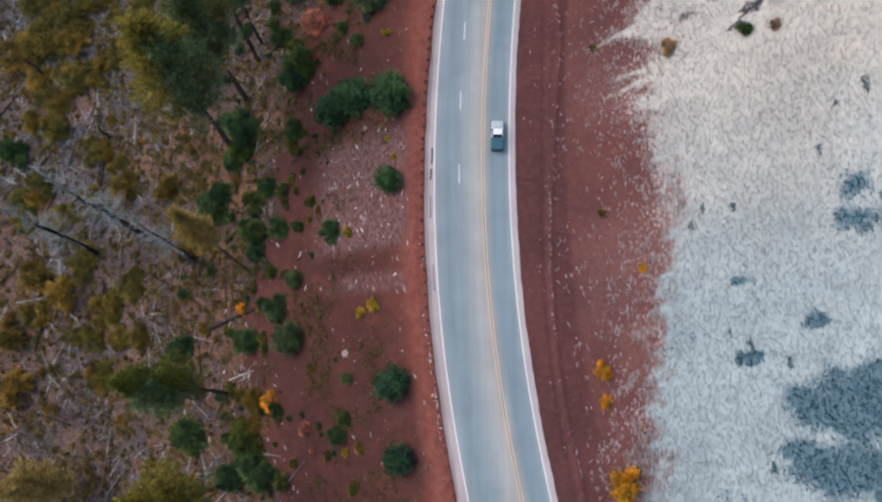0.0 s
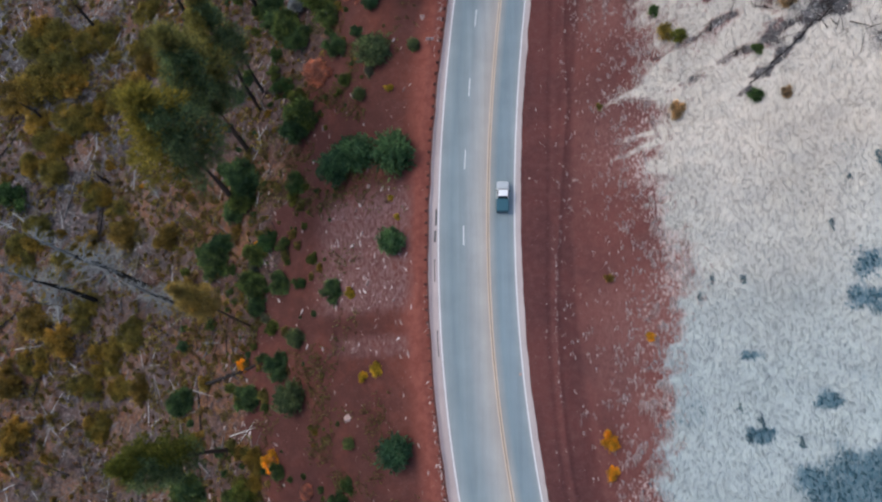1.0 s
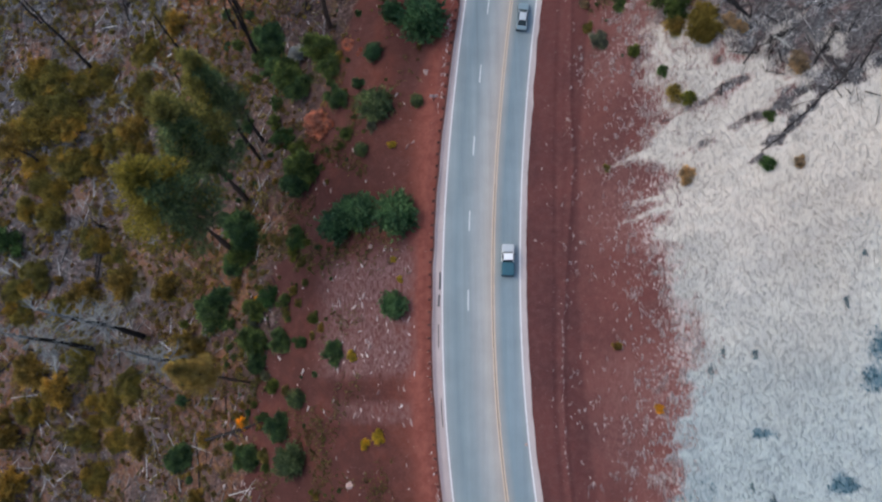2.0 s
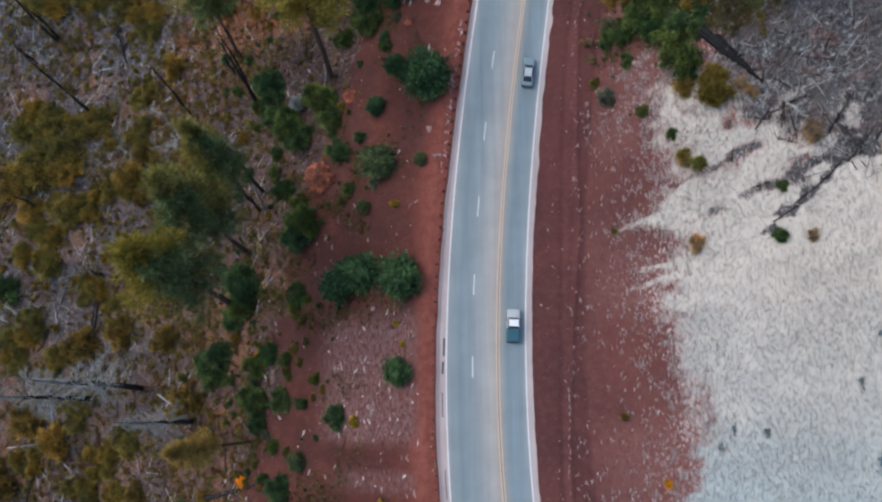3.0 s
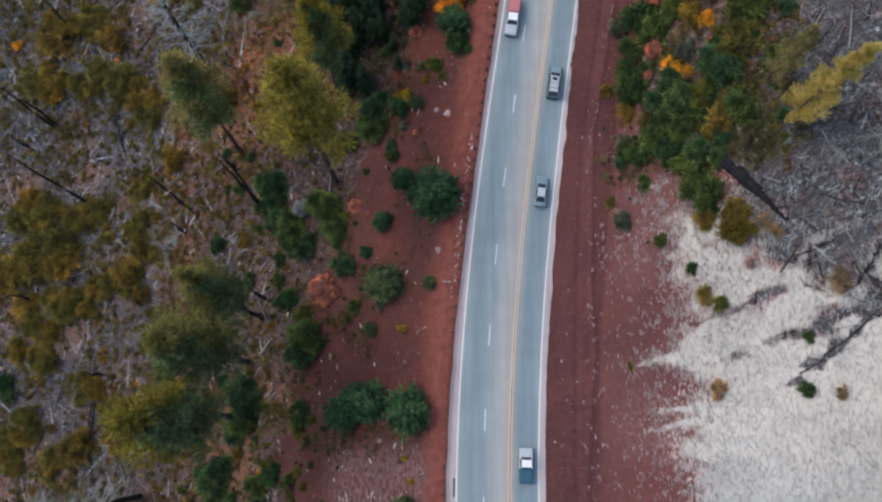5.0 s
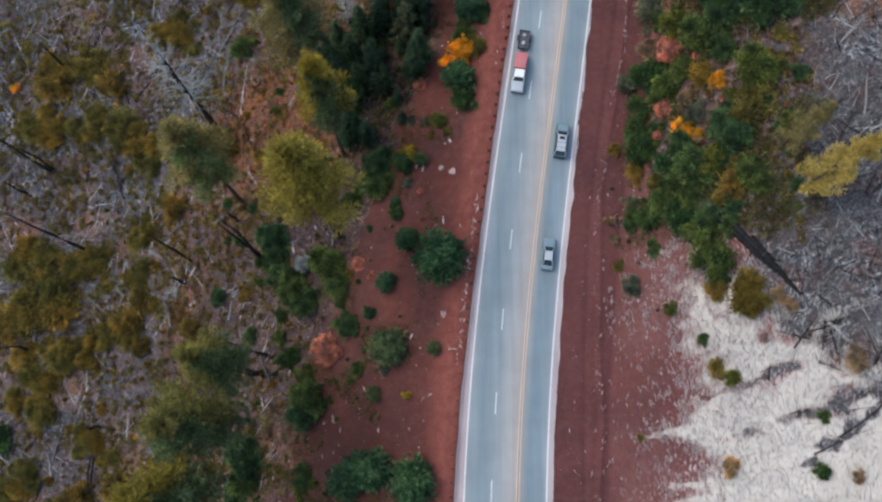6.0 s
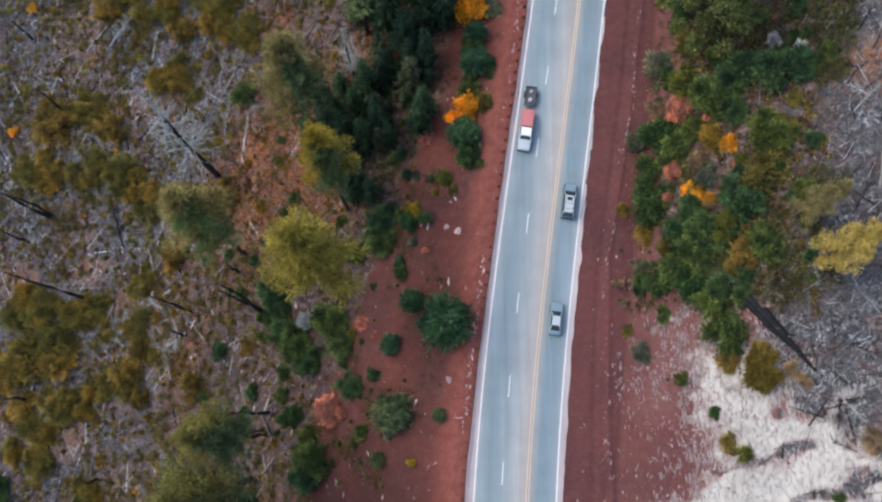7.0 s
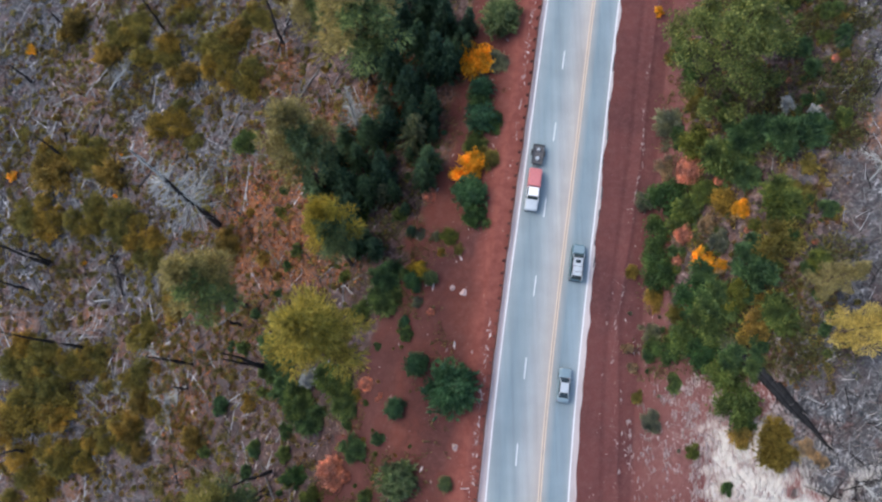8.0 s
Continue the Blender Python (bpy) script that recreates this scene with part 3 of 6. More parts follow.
def build_road():
    ys = np.unique(np.concatenate([np.linspace(-900, -40, 40), np.arange(-40, 180, 0.4), np.linspace(180, 900, 40)]))
    fr = np.linspace(0, 1, 31)
    a, b = left_edge(ys), right_edge(ys)
    U = a[:, None] + (b - a)[:, None] * fr[None, :]
    X = road_x(ys)[:, None] + U
    Y = np.repeat(ys[:, None], len(fr), 1)
    crown = 0.06 + 0.05 * (1 - ((U + 1.9) / 7) ** 2)
    n, m = len(fr), len(ys)
    top = np.stack([X, Y, crown], -1).reshape(-1, 3)
    low = top[np.r_[np.arange(0, n * m, n), np.arange(n - 1, n * m, n)]] - (0, 0, 0.35)
    idx = np.arange(n * m).reshape(m, n)
    faces = np.stack([idx[:-1, :-1], idx[:-1, 1:], idx[1:, 1:], idx[1:, :-1]], -1).reshape(-1, 4).tolist()
    L, R = n * m + np.arange(m), n * m + m + np.arange(m)
    for k in range(m - 1):
        faces.append((idx[k + 1, 0], L[k + 1], L[k], idx[k, 0]))
        faces.append((idx[k, -1], R[k], R[k + 1], idx[k + 1, -1]))
    me = raw_mesh("road", np.concatenate([top, low]), faces, [M_ROAD])
    across = (np.concatenate([U.reshape(-1), a, b]) + 8.95) / 14.0
    me.attributes.new("across", "FLOAT", "POINT").data.foreach_set("value", across.astype(np.float32))
    road = tagged(new("road", me), "weathered grey three-lane asphalt road with dusty edges", "road", kind="structure")

    def line(name, u, width, material, y0=-300, y1=400, wobble=0.0):
        yy = np.unique(np.concatenate([np.arange(max(y0, -40), min(y1, 180), 1.0), np.array([y0, y1])]))
        mid = u + wobble * (value_noise(yy, yy * 0, 5, 31) - 0.5)
        z = 0.068 + 0.05 * (1 - ((mid + 1.9) / 7) ** 2)
        v = np.concatenate([np.stack([road_x(yy) + mid - width / 2, yy, z], -1), np.stack([road_x(yy) + mid + width / 2, yy, z], -1)])
        k = len(yy)
        hang(name, raw_mesh(name, v, [(i, i + k, i + k + 1, i + 1) for i in range(k - 1)], [material]), road)

    line("edge_line", -7.55, 0.17, M_WHITE_LINE)
    line("edge_line", 4.1, 0.17, M_WHITE_LINE)
    line("yellow_line", -0.17, 0.14, M_YELLOW_LINE)
    line("yellow_line", 0.17, 0.14, M_YELLOW_LINE)
    line("sealed_joint", 0.0, 0.11, M_SEAL, -60, 55, 0.05)
    line("sealed_joint", 0.0, 0.09, M_SEAL_WORN, 55, 190, 0.05)
    for k in range(14):
        c = 36.95 + 12.19 * k
        line("lane_dash", -3.7, 0.13, M_WHITE_LINE, c - 1.53, c + 1.53)
    for y, size in ((101.5, 1.6), (104.6, 0.8), (109.2, 1.2), (112.4, 2.0), (117.5, 0.9), (121.8, 1.5), (127.0, 1.1), (133.5, 1.8)):
        line("edge_break", right_edge(np.array([y]))[0] - 0.05, 0.2, M_TAR, y - size / 2, y + size / 2, 0.2)
    for y, size in ((39.8, 2.6), (36.8, 1.8), (31.5, 3.5), (20.5, 4.0)):
        line("tar_patch", -8.02, 0.28 if y > 33 else 0.14, M_TAR, y - size / 2, y + size / 2, 0.3)


build_road()


# ---- plants ----
rng = np.random.default_rng(7)


def unit(v):
    return v / np.maximum(np.linalg.norm(v, axis=-1, keepdims=True), 1e-6)


def blades(at, way, length, width, count, spread):
    """count narrow triangles at each point, fanned round its way."""
    at, way = np.repeat(at, count, 0), np.repeat(way, count, 0)
    length = np.repeat(length, count) * rng.uniform(0.6, 1.2, len(at))
    way = unit(way + rng.normal(0, spread, way.shape))
    side = unit(np.cross(way, rng.normal(0, 1, way.shape)))
    w = (np.repeat(width, count) * rng.uniform(0.7, 1.3, len(at)))[:, None]
    foot = at - way * length[:, None] * 0.25
    return np.stack([foot - side * w, foot + side * w, at + way * length[:, None]], 1)


def laid_blades(at, way, length, width, count, spread):
    """As blades(), but lying with the flat side up."""
    at, way = np.repeat(at, count, 0), np.repeat(way, count, 0)
    at = at + rng.normal(0, 0.12, at.shape) * (1, 1, 0.1)
    way = unit(way + rng.normal(0, spread, way.shape))
    side = unit(np.cross(way, np.array([0, 0, 1.0]) + rng.normal(0, 0.25, way.shape)))
    long = (np.repeat(length, count) * rng.uniform(0.6, 1.2, len(at)))[:, None]
    w = (np.repeat(width, count) * rng.uniform(0.7, 1.3, len(at)))[:, None]
    return np.stack([at - side * w, at + side * w, at + way * long], 1)


def leaves(at, size, way=None):
    """One small leaf spray, a pair of triangles, at each point."""
    n = len(at)
    a = unit(rng.normal(0, 1, (n, 3)) + (0 if way is None else way * 0.7))
    b = unit(np.cross(a, rng.normal(0, 1, (n, 3)) + np.array([0, 0, 0.4])))
    s = (size * rng.uniform(0.6, 1.3, n))[:, None]
    p, q, r, o = at - a * s * 0.5, at + b * s * 0.45, at + a * s * 0.6, at - b * s * 0.45
    return np.concatenate([np.stack([p, q, r], 1), np.stack([p, r, o], 1)])


def ball_points(n, squash=1.0):
    v = unit(rng.normal(0, 1, (n, 3)))
    return v * (1, 1, squash)


def make_pine(material, seed, shade=None, bare=0.48, clumps=52, name="pine_tree", label="", shade_share=0.42):
    """A tall pine, 40 m high with a crown 6 m in radius: a bare trunk below, needle clumps on limbs above."""
    tree = new(name)
    local = random.Random(seed)
    trunk = bmesh.new()
    bend = [(local.uniform(-0.3, 0.3), local.uniform(-0.3, 0.3)) for _ in range(6)]
    spine = [(bend[k][0] * (k > 0), bend[k][1] * (k > 0), z) for k, z in enumerate((-1.5, 8, 16, 24, 32, 39))]
    tapered(trunk, spine, (0.62, 0.5, 0.42, 0.32, 0.2, 0.05), 8)
    tris, under = [], []
    for k in range(clumps):
        f = (k + local.random()) / clumps
        z = 40 * (bare + (0.985 - bare) * f)
        profile = (0.45 + 0.55 * math.sin(math.pi * min(1, f * 0.95 + 0.22))) * (1 - 0.5 * f ** 3)
        reach = 6.6 * profile * local.uniform(0.45, 1.0)
        ang = k * 2.4 + local.uniform(-0.5, 0.5)
        tip = np.array([math.cos(ang) * reach, math.sin(ang) * reach, z + reach * 0.12])
        tapered(trunk, [(0, 0, z - 0.6), tuple(tip)], (0.1, 0.03), 4)
        for c, size in ((tip, 1.75), (tip * (0.55, 0.55, 1), 1.5)):
            size *= 0.75 + 0.45 * profile
            v = ball_points(60, 0.62)
            at = c + v * size * rng.uniform(0.35, 1.0, (60, 1))
            # shade by colour: low boughs and those opposite the sun take the second material
            low = shade and (f < shade_share * 0.6 or (math.cos(ang + 0.5) > 0.75 - shade_share and f < 0.9))
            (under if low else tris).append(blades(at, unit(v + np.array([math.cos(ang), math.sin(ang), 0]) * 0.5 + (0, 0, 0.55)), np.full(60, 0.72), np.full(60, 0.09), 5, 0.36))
    part("trunk", trunk, M_BARK, tree)
    hang("crown", triangles("crown", np.concatenate(tris), material), tree)
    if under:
        hang("lower_crown", triangles("lower_crown", np.concatenate(under), shade), tree, "boughs below and away from the sun, in a shade green")
    return tagged(tree, label, "tree")


def make_fir(material, seed, label):
    """A young fir, 8 m high and 2.4 m in radius, in drooping tiers."""
    tree = new("fir_tree")
    trunk = tapered(bmesh.new(), [(0, 0, -1.6), (0, 0, 4), (0, 0, 7.7)], (0.16, 0.1, 0.02), 6)
    local = random.Random(seed)
    tris = []
    for k in range(15):
        f = k / 15
        reach = 2.4 * (1 - f) ** 0.85
        for s in range(max(4, int(11 * (1 - f)))):
            ang = s * 2.4 + k + local.uniform(-0.4, 0.4)
            r = reach * local.uniform(0.7, 1.1)
            steps = np.linspace(0.15, 1, 9)
            at = np.stack([np.cos(ang) * r * steps, np.sin(ang) * r * steps, 0.7 + 6.9 * f - 0.3 * r * steps ** 1.5], -1) + rng.normal(0, 0.09, (9, 3))
            way = np.tile(np.array([[math.cos(ang), math.sin(ang), 0.25]]), (9, 1))
            tris.append(blades(at, way, np.full(9, 0.5), np.full(9, 0.11), 4, 0.5))
    part("trunk", trunk, M_BARK, tree)
    hang("crown", triangles("crown", np.concatenate(tris), material), tree)
    return tagged(tree, label, "tree")


def make_bush(name, material, seed, label, tall=0.95, spiky=True, lobes=7, count=420, size=0.2, loose=1.0):
    """A bush of radius 1 m: forked stems under uneven lobes of small leaves or needle sprays, with stray shoots."""
    bush = new(name)
    local = random.Random(seed)
    stems = bmesh.new()
    tris = []
    lean = local.uniform(0, 6.28)
    for k in range(lobes + 4):
        ang = k * 2.4 + local.uniform(-0.6, 0.6)
        reach = 1 + 0.25 * math.cos(ang - lean) - 0.15 * math.cos(2 * (ang + lean))
        r = (0.0 if k == 0 else local.uniform(0.28, 0.45 + 0.35 * loose)) * (1 + (reach - 1) * loose)
        z = tall * ((0.66 if k == 0 else local.uniform(0.25, 0.62) * (1.15 - 0.5 * r)))
        c = np.array([math.cos(ang) * r, math.sin(ang) * r, z])
        tapered(stems, [(0, 0, -0.35), (c[0] * 0.5, c[1] * 0.5, z * 0.5), tuple(c)], (0.05, 0.035, 0.012), 5)
        lobe = local.uniform(0.44 - 0.2 * loose, 0.52 - 0.06 * loose) * (1.15 - 0.35 * r)
        n = int(count * (lobe / 0.36) ** 2 / 3)
        v = ball_points(n, 0.85)
        v[:, 2] = np.where(v[:, 2] < -0.35, -v[:, 2], v[:, 2])
        at = c + v * lobe * (rng.uniform(0.08, 1.15, (n, 1)) ** 0.75 + (rng.uniform(0, 1, (n, 1)) > 0.84) * rng.uniform(0.1, 0.65, (n, 1)))
        if spiky:
            tris.append(blades(at, unit(v + (0, 0, 0.5) + c * (0.6, 0.6, 0)), np.full(n, size), np.full(n, size * 0.26), 3, 0.35))
        else:
            tris.append(leaves(at, np.full(n, size), v))
    part("stem", stems, M_STEM, bush)
    hang("foliage", triangles("foliage", np.concatenate(tris), material), bush)
    return tagged(bush, label, "shrub")


def make_conifer_bush(name, material, seed, label, tall=1.5):
    """A young conifer of radius 1 m: whorls of boughs that reach out and up from a short stem, like a star from above."""
    bush = new(name)
    local = random.Random(seed)
    stem = tapered(bmesh.new(), [(0, 0, -0.35), (0.03, 0.02, tall * 0.5), (0, 0, tall * 0.95)], (0.09, 0.06, 0.015), 6)
    tris = []
    for k in range(9):
        f = k / 9
        reach = (1 - f ** 1.7) ** 0.6 * (0.8 + 0.2 * min(1, k / 2))
        boughs = int(8 + 13 * (1 - f))
        for b in range(boughs):
            ang = 2 * math.pi * b / boughs + k * 0.7 + local.uniform(-0.25, 0.25)
            r, z0 = reach * local.uniform(0.66, 1.04), tall * (0.12 + 0.78 * f)
            lift = local.uniform(0.12, 0.32)
            steps = np.linspace(0.12, 1, 8)
            at = np.stack([np.cos(ang) * r * steps, np.sin(ang) * r * steps, z0 + lift * r * steps ** 1.6], -1) + rng.normal(0, 0.07, (8, 3))
            tris.append(blades(at, np.tile([[math.cos(ang), math.sin(ang), 0.55]], (8, 1)), np.full(8, 0.19), np.full(8, 0.04), 6, 0.7))
            tapered(stem, [(0, 0, z0 - 0.05), tuple(at[5])], (0.025, 0.008), 3)
    part("stem", stem, M_STEM, bush)
    hang("foliage", triangles("foliage", np.concatenate(tris), material), bush)
    return tagged(bush, label, "shrub")


def make_mat(name, material, seed, label):
    """A low ragged patch of ground cover, 1 m in radius."""
    n = 2600
    local = np.random.default_rng(seed)
    at = np.stack([local.uniform(-1.15, 1.15, n), local.uniform(-1.15, 1.15, n), local.uniform(0.0, 0.06, n)], -1)
    far = np.hypot(at[:, 0], at[:, 1]) + (value_noise(at[:, 0], at[:, 1], 0.35, seed) - 0.5) * 1.1 + (value_noise(at[:, 0], at[:, 1], 0.12, seed + 9) - 0.5) * 0.5
    at = at[far < 0.85]
    n = len(at)
    tris = np.concatenate([blades(at, np.tile([[0.1, -0.2, 0.6]], (n, 1)), np.full(n, 0.09), np.full(n, 0.022), 2, 0.6), leaves(at, np.full(n, 0.06))])
    return tagged(new(name, triangles(name, tris, material)), label, "ground cover")


def make_broadleaf(material, seed, label):
    """A spreading tree, 20 m high with a crown 8 m in radius, many leaf clumps with gaps between."""
    tree = new("broadleaf_tree")
    local = random.Random(seed)
    trunk = tapered(bmesh.new(), [(0, 0, -1), (0.2, 0.1, 4), (0, 0, 9), (0.3, -0.2, 15)], (0.5, 0.4, 0.28, 0.08), 8)
    tris = []
    for k in range(60):
        ang, up = k * 2.4 + local.uniform(-0.4, 0.4), local.uniform(0.0, 1.0)
        r = 7.2 * math.sqrt(local.random()) * math.cos(up * 1.15)
        c = np.array([math.cos(ang) * r, math.sin(ang) * r, 6 + 13 * up * local.uniform(0.8, 1)])
        tapered(trunk, [(0, 0, max(3, c[2] - 5)), tuple(c)], (0.12, 0.03), 4)
        n = 260
        v = ball_points(n, 0.7)
        at = c + v * local.uniform(1.0, 2.1) * rng.uniform(0.3, 1.1, (n, 1))
        tris.append(leaves(at, np.full(n, 0.3), v))
    part("trunk", trunk, M_BARK, tree)
    hang("crown", triangles("crown", np.concatenate(tris), material), tree)
    return tagged(tree, label, "tree")


def make_snag(seed, pale, label):
    """A dead standing tree, 30 m high: charred below, and if pale with bleached bare limbs above."""
    tree = new("dead_tree")
    local = random.Random(seed)
    wander = [local.uniform(-0.25, 0.25) for _ in range(6)]
    spine = [(wander[k] * (k > 0), wander[-k] * (k > 0), z) for k, z in enumerate((-1.2, 7, 13, 20, 30))]
    if pale:
        part("trunk", tapered(bmesh.new(), spine[:4], (0.5, 0.42, 0.34, 0.24), 8), M_CHAR, tree, "charred black lower trunk")
        top = tapered(bmesh.new(), spine[3:], (0.24, 0.05), 8)
        for k in range(84):
            z = local.uniform(10, 20) if k < 60 else local.uniform(20, 29)
            ang, r = local.uniform(0, 2 * math.pi), local.uniform(2.0, 5.0) * (1.3 - z / 28 if z < 20 else 0.35)
            a, b = math.cos(ang), math.sin(ang)
            mid = (a * r * 0.55, b * r * 0.55, z + r * 0.05)
            tapered(top, [(0, 0, z), mid, (a * r, b * r, z + r * local.uniform(-0.5, 0.25))], (0.085, 0.055, 0.025), 4)
            for _ in range(3):
                t = ang + local.uniform(-0.9, 0.9)
                tapered(top, [mid, (mid[0] + math.cos(t) * r * 0.5, mid[1] + math.sin(t) * r * 0.5, mid[2] + local.uniform(-0.5, 0.5))], (0.042, 0.016), 3)
        part("upper_trunk", top, M_GREY_WOOD, tree, "bleached grey limbs")
    else:
        body = tapered(bmesh.new(), spine, (0.42, 0.36, 0.3, 0.22, 0.06), 8)
        for k in range(9):
            z, ang, r = local.uniform(10, 28), local.uniform(0, 6.28), local.uniform(0.5, 1.4)
            tapered(body, [(0, 0, z), (math.cos(ang) * r, math.sin(ang) * r, z + 0.3)], (0.06, 0.02), 4)
        part("trunk", body, M_CHAR, tree)
    return tagged(tree, label, "dead tree")


def make_log(seed, material, label, length=9.0, girth=0.24, stubs=8):
    """A fallen trunk along x with broken stubs."""
    local = random.Random(seed)
    bm = tapered(bmesh.new(), [(-length / 2, 0, girth * 0.5), (-length / 6, local.uniform(-0.2, 0.2), girth * 0.6), (length / 4, local.uniform(-0.2, 0.2), girth * 0.5), (length / 2, 0, girth * 0.5)], (girth, girth * 0.85, girth * 0.6, girth * 0.15), 7)
    for _ in range(stubs):
        x, ang, r = local.uniform(-length * 0.3, length * 0.48), local.uniform(0.1, math.pi - 0.1), local.uniform(0.5, 1.6)
        tapered(bm, [(x, 0, girth * 0.5), (x + r * 0.6, math.cos(ang) * r, girth * 0.5 + math.sin(ang) * r * 0.4)], (girth * 0.28, girth * 0.07), 4)
    me = bpy.data.meshes.new("fallen_log")
    bm.to_mesh(me)
    bm.free()
    me.materials.append(material)
    return tagged(new("fallen_log", me), label, "log")


def spread(templates, rows, group, base=1.0, tall=1.0):
    """Stand copies of the templates at rows of x, y, radius, on the ground, each turned its own way."""
    for k, (x, y, r) in enumerate(rows):
        s = r / base
        m = pose(x, y, land_at(x, y), 0, 0, (k * 137.5) % 360) @ Matrix.Diagonal((s * (0.86 + 0.28 * ((k * 0.37) % 1)), s * (0.86 + 0.28 * ((k * 0.73) % 1)), s * tall * (0.9 + 0.25 * ((k * 0.618) % 1)), 1))
        tagged(copy_thing(templates[k % len(templates)], m), group=group)


def retire(templates):
    for ob in templates:
        for o in (*ob.children_recursive, ob):
            bpy.data.objects.remove(o)


def stand(templates, rows, group, high, wide):
    """Stand tall trees at rows of x, y, height, crown radius."""
    for k, (x, y, h, r) in enumerate(rows):
        s = r / wide
        # turned only a little, so the boughs coloured as shaded stay opposite the sun
        m = pose(x, y, land_at(x, y), 0, 0, (k * 37.5) % 70 - 35) @ Matrix.Diagonal((s, s, h / high, 1))
        tagged(copy_thing(templates[k % len(templates)], m), group=group)


# x, y, height, crown radius
PINES = [(-36.8, 58.6, 43.0, 5.2), (-35.0, 66.6, 39.0, 3.9)]
GREEN_PINES = [(-38.2, 4.2, 46.0, 4.1)]
YELLOW_PINES = [(-38.0, -11.5, 43.5, 5.0), (-39.2, 49.2, 46.0, 5.6), (-21.5, 88.9, 44.3, 5.4), (-21.0, 103.6, 35.8, 3.7)]
OCHRE_PINES = [(-74.0, -12.0, 24.0, 4.6), (-34.3, 25.6, 38.5, 2.3), (43.8, 89.4, 20.5, 2.5)]
STRAW_PINES = [(-40.8, 97.7, 37.6, 5.0), (-26.9, 117.7, 35.5, 5.0), (-18.5, 136.3, 33.1, 6.3), (-27.8, 145.0, 22.2, 4.0)]
PALE_PINES = [(41.8, 95.6, 14.5, 2.2)]
BROADLEAF_TREES = [(32.5, 127.0, 25.5, 9.2)]
# x, y, height
SNAGS = [(-27.8, -15.0, 26.6), (-69.1, 56.9, 6.6), (-34.5, 65.8, 21.4), (-34.1, 69.5, 24.7), (-85.2, 71.7, 8.2), (-51.9, 83.2, 7.6), (-36.2, 86.5, 26.5), (-36.0, 87.0, 27.0), (-50.9, 87.5, 21.3), (-74.6, 91.1, 28.1), (-41.7, 94.2, 8.3), (-87.5, 102.4, 9.5), (-83.5, 107.4, 21.3), (-83.0, 107.9, 12.8), (-81.6, 129.0, 11.1), (-90.4, 145.1, 7.8), (-36.1, 147.6, 19.0), (-60.8, 152.8, 14.9), (-83.7, 156.4, 8.0)]
BLEACHED_SNAGS = [(-46.2, 28.8, 33.0), (-70.5, 32.9, 36.0), (-58.4, 34.8, 42.0), (-47.6, 113.4, 41.7), (-20.3, 127.0, 21.1)]
# x, y, radius
FIRS = [(-16.6, 105.2, 2.04), (-19.4, 106.9, 2.45), (-22.3, 113.3, 1.94), (-13.8, 114.5, 1.68), (-18.2, 115.2, 2.29), (-27.0, 115.5, 2.0), (-21.8, 116.7, 2.53), (-28.2, 117.6, 2.22), (-25.0, 118.7, 2.39), (-15.9, 119.3, 2.1), (-19.9, 121.0, 2.35), (-24.1, 121.7, 2.2), (-18.0, 124.8, 2.55), (-14.8, 126.2, 2.52), (-7.8, 127.7, 2.27), (-11.2, 131.5, 2.72), (-7.0, 135.7, 2.52), (-14.3, 136.5, 2.8), (-9.9, 139.7, 2.59), (-5.6, 141.7, 2.47), (-12.4, 143.6, 2.66), (-8.5, 145.7, 2.84), (-14.5, 146.5, 2.61)]
LIGHT_FIRS = [(-15.3, 114.7, 1.88), (-10.1, 124.1, 2.45), (-23.4, 127.6, 1.42), (-15.2, 129.6, 1.78)]
JUNIPERS = [(-6.2, -5.9, 2.96), (-7.4, 4.9, 2.87), (-8.4, 36.3, 2.32), (-18.4, 49.9, 3.37), (-8.2, 50.3, 3.66), (-14.4, 51.7, 3.29), (-16.4, 51.9, 2.86), (-12.8, 79.9, 1.92), (-4.4, 82.7, 4.03), (-9.6, 86.4, 2.12), (-11.5, 93.3, 0.89), (-10.3, 99.4, 1.77), (-1.5, 112.6, 2.99), (0.3, 125, 2.74), (0.4, 130.2, 2.42)]
DARK_SHRUBS_A = [(-36.6, -10.3, 3.19), (-29.7, -9.9, 2.29), (-32, -8.2, 2.88), (-34.4, -4.5, 2.7), (-46, -3.3, 3.01), (-45.4, -2.9, 2.95), (-16, -2.8, 1.67), (-48.2, 12.2, 2.28), (-48.6, 12.5, 2.24), (-33.8, 13.2, 2.35), (-28.3, 18.4, 2.32), (-32.8, 28.6, 1.94), (-18.1, 30, 1.84), (-28.5, 32.3, 1.98), (-33.5, 32.5, 2.69), (-42.3, 37.5, 2.85), (-33.6, 38, 2.01), (-42, 39.4, 2.36), (-44.6, 39.5, 1.93), (-41.1, 40.6, 2.3), (-38.4, 47, 2.32), (-37, 48.2, 2.65), (-36.3, 51.1, 3.13), (-37.2, 52.9, 3.26), (-26.4, 59.7, 2.79), (-25.2, 62.2, 3.17), (-17.1, 66.6, 1.23), (-19.1, 73.6, 1.96), (-15.4, 75.4, 1.15), (-27, 77.7, 2.49), (-44.3, 80.3, 1.47)]
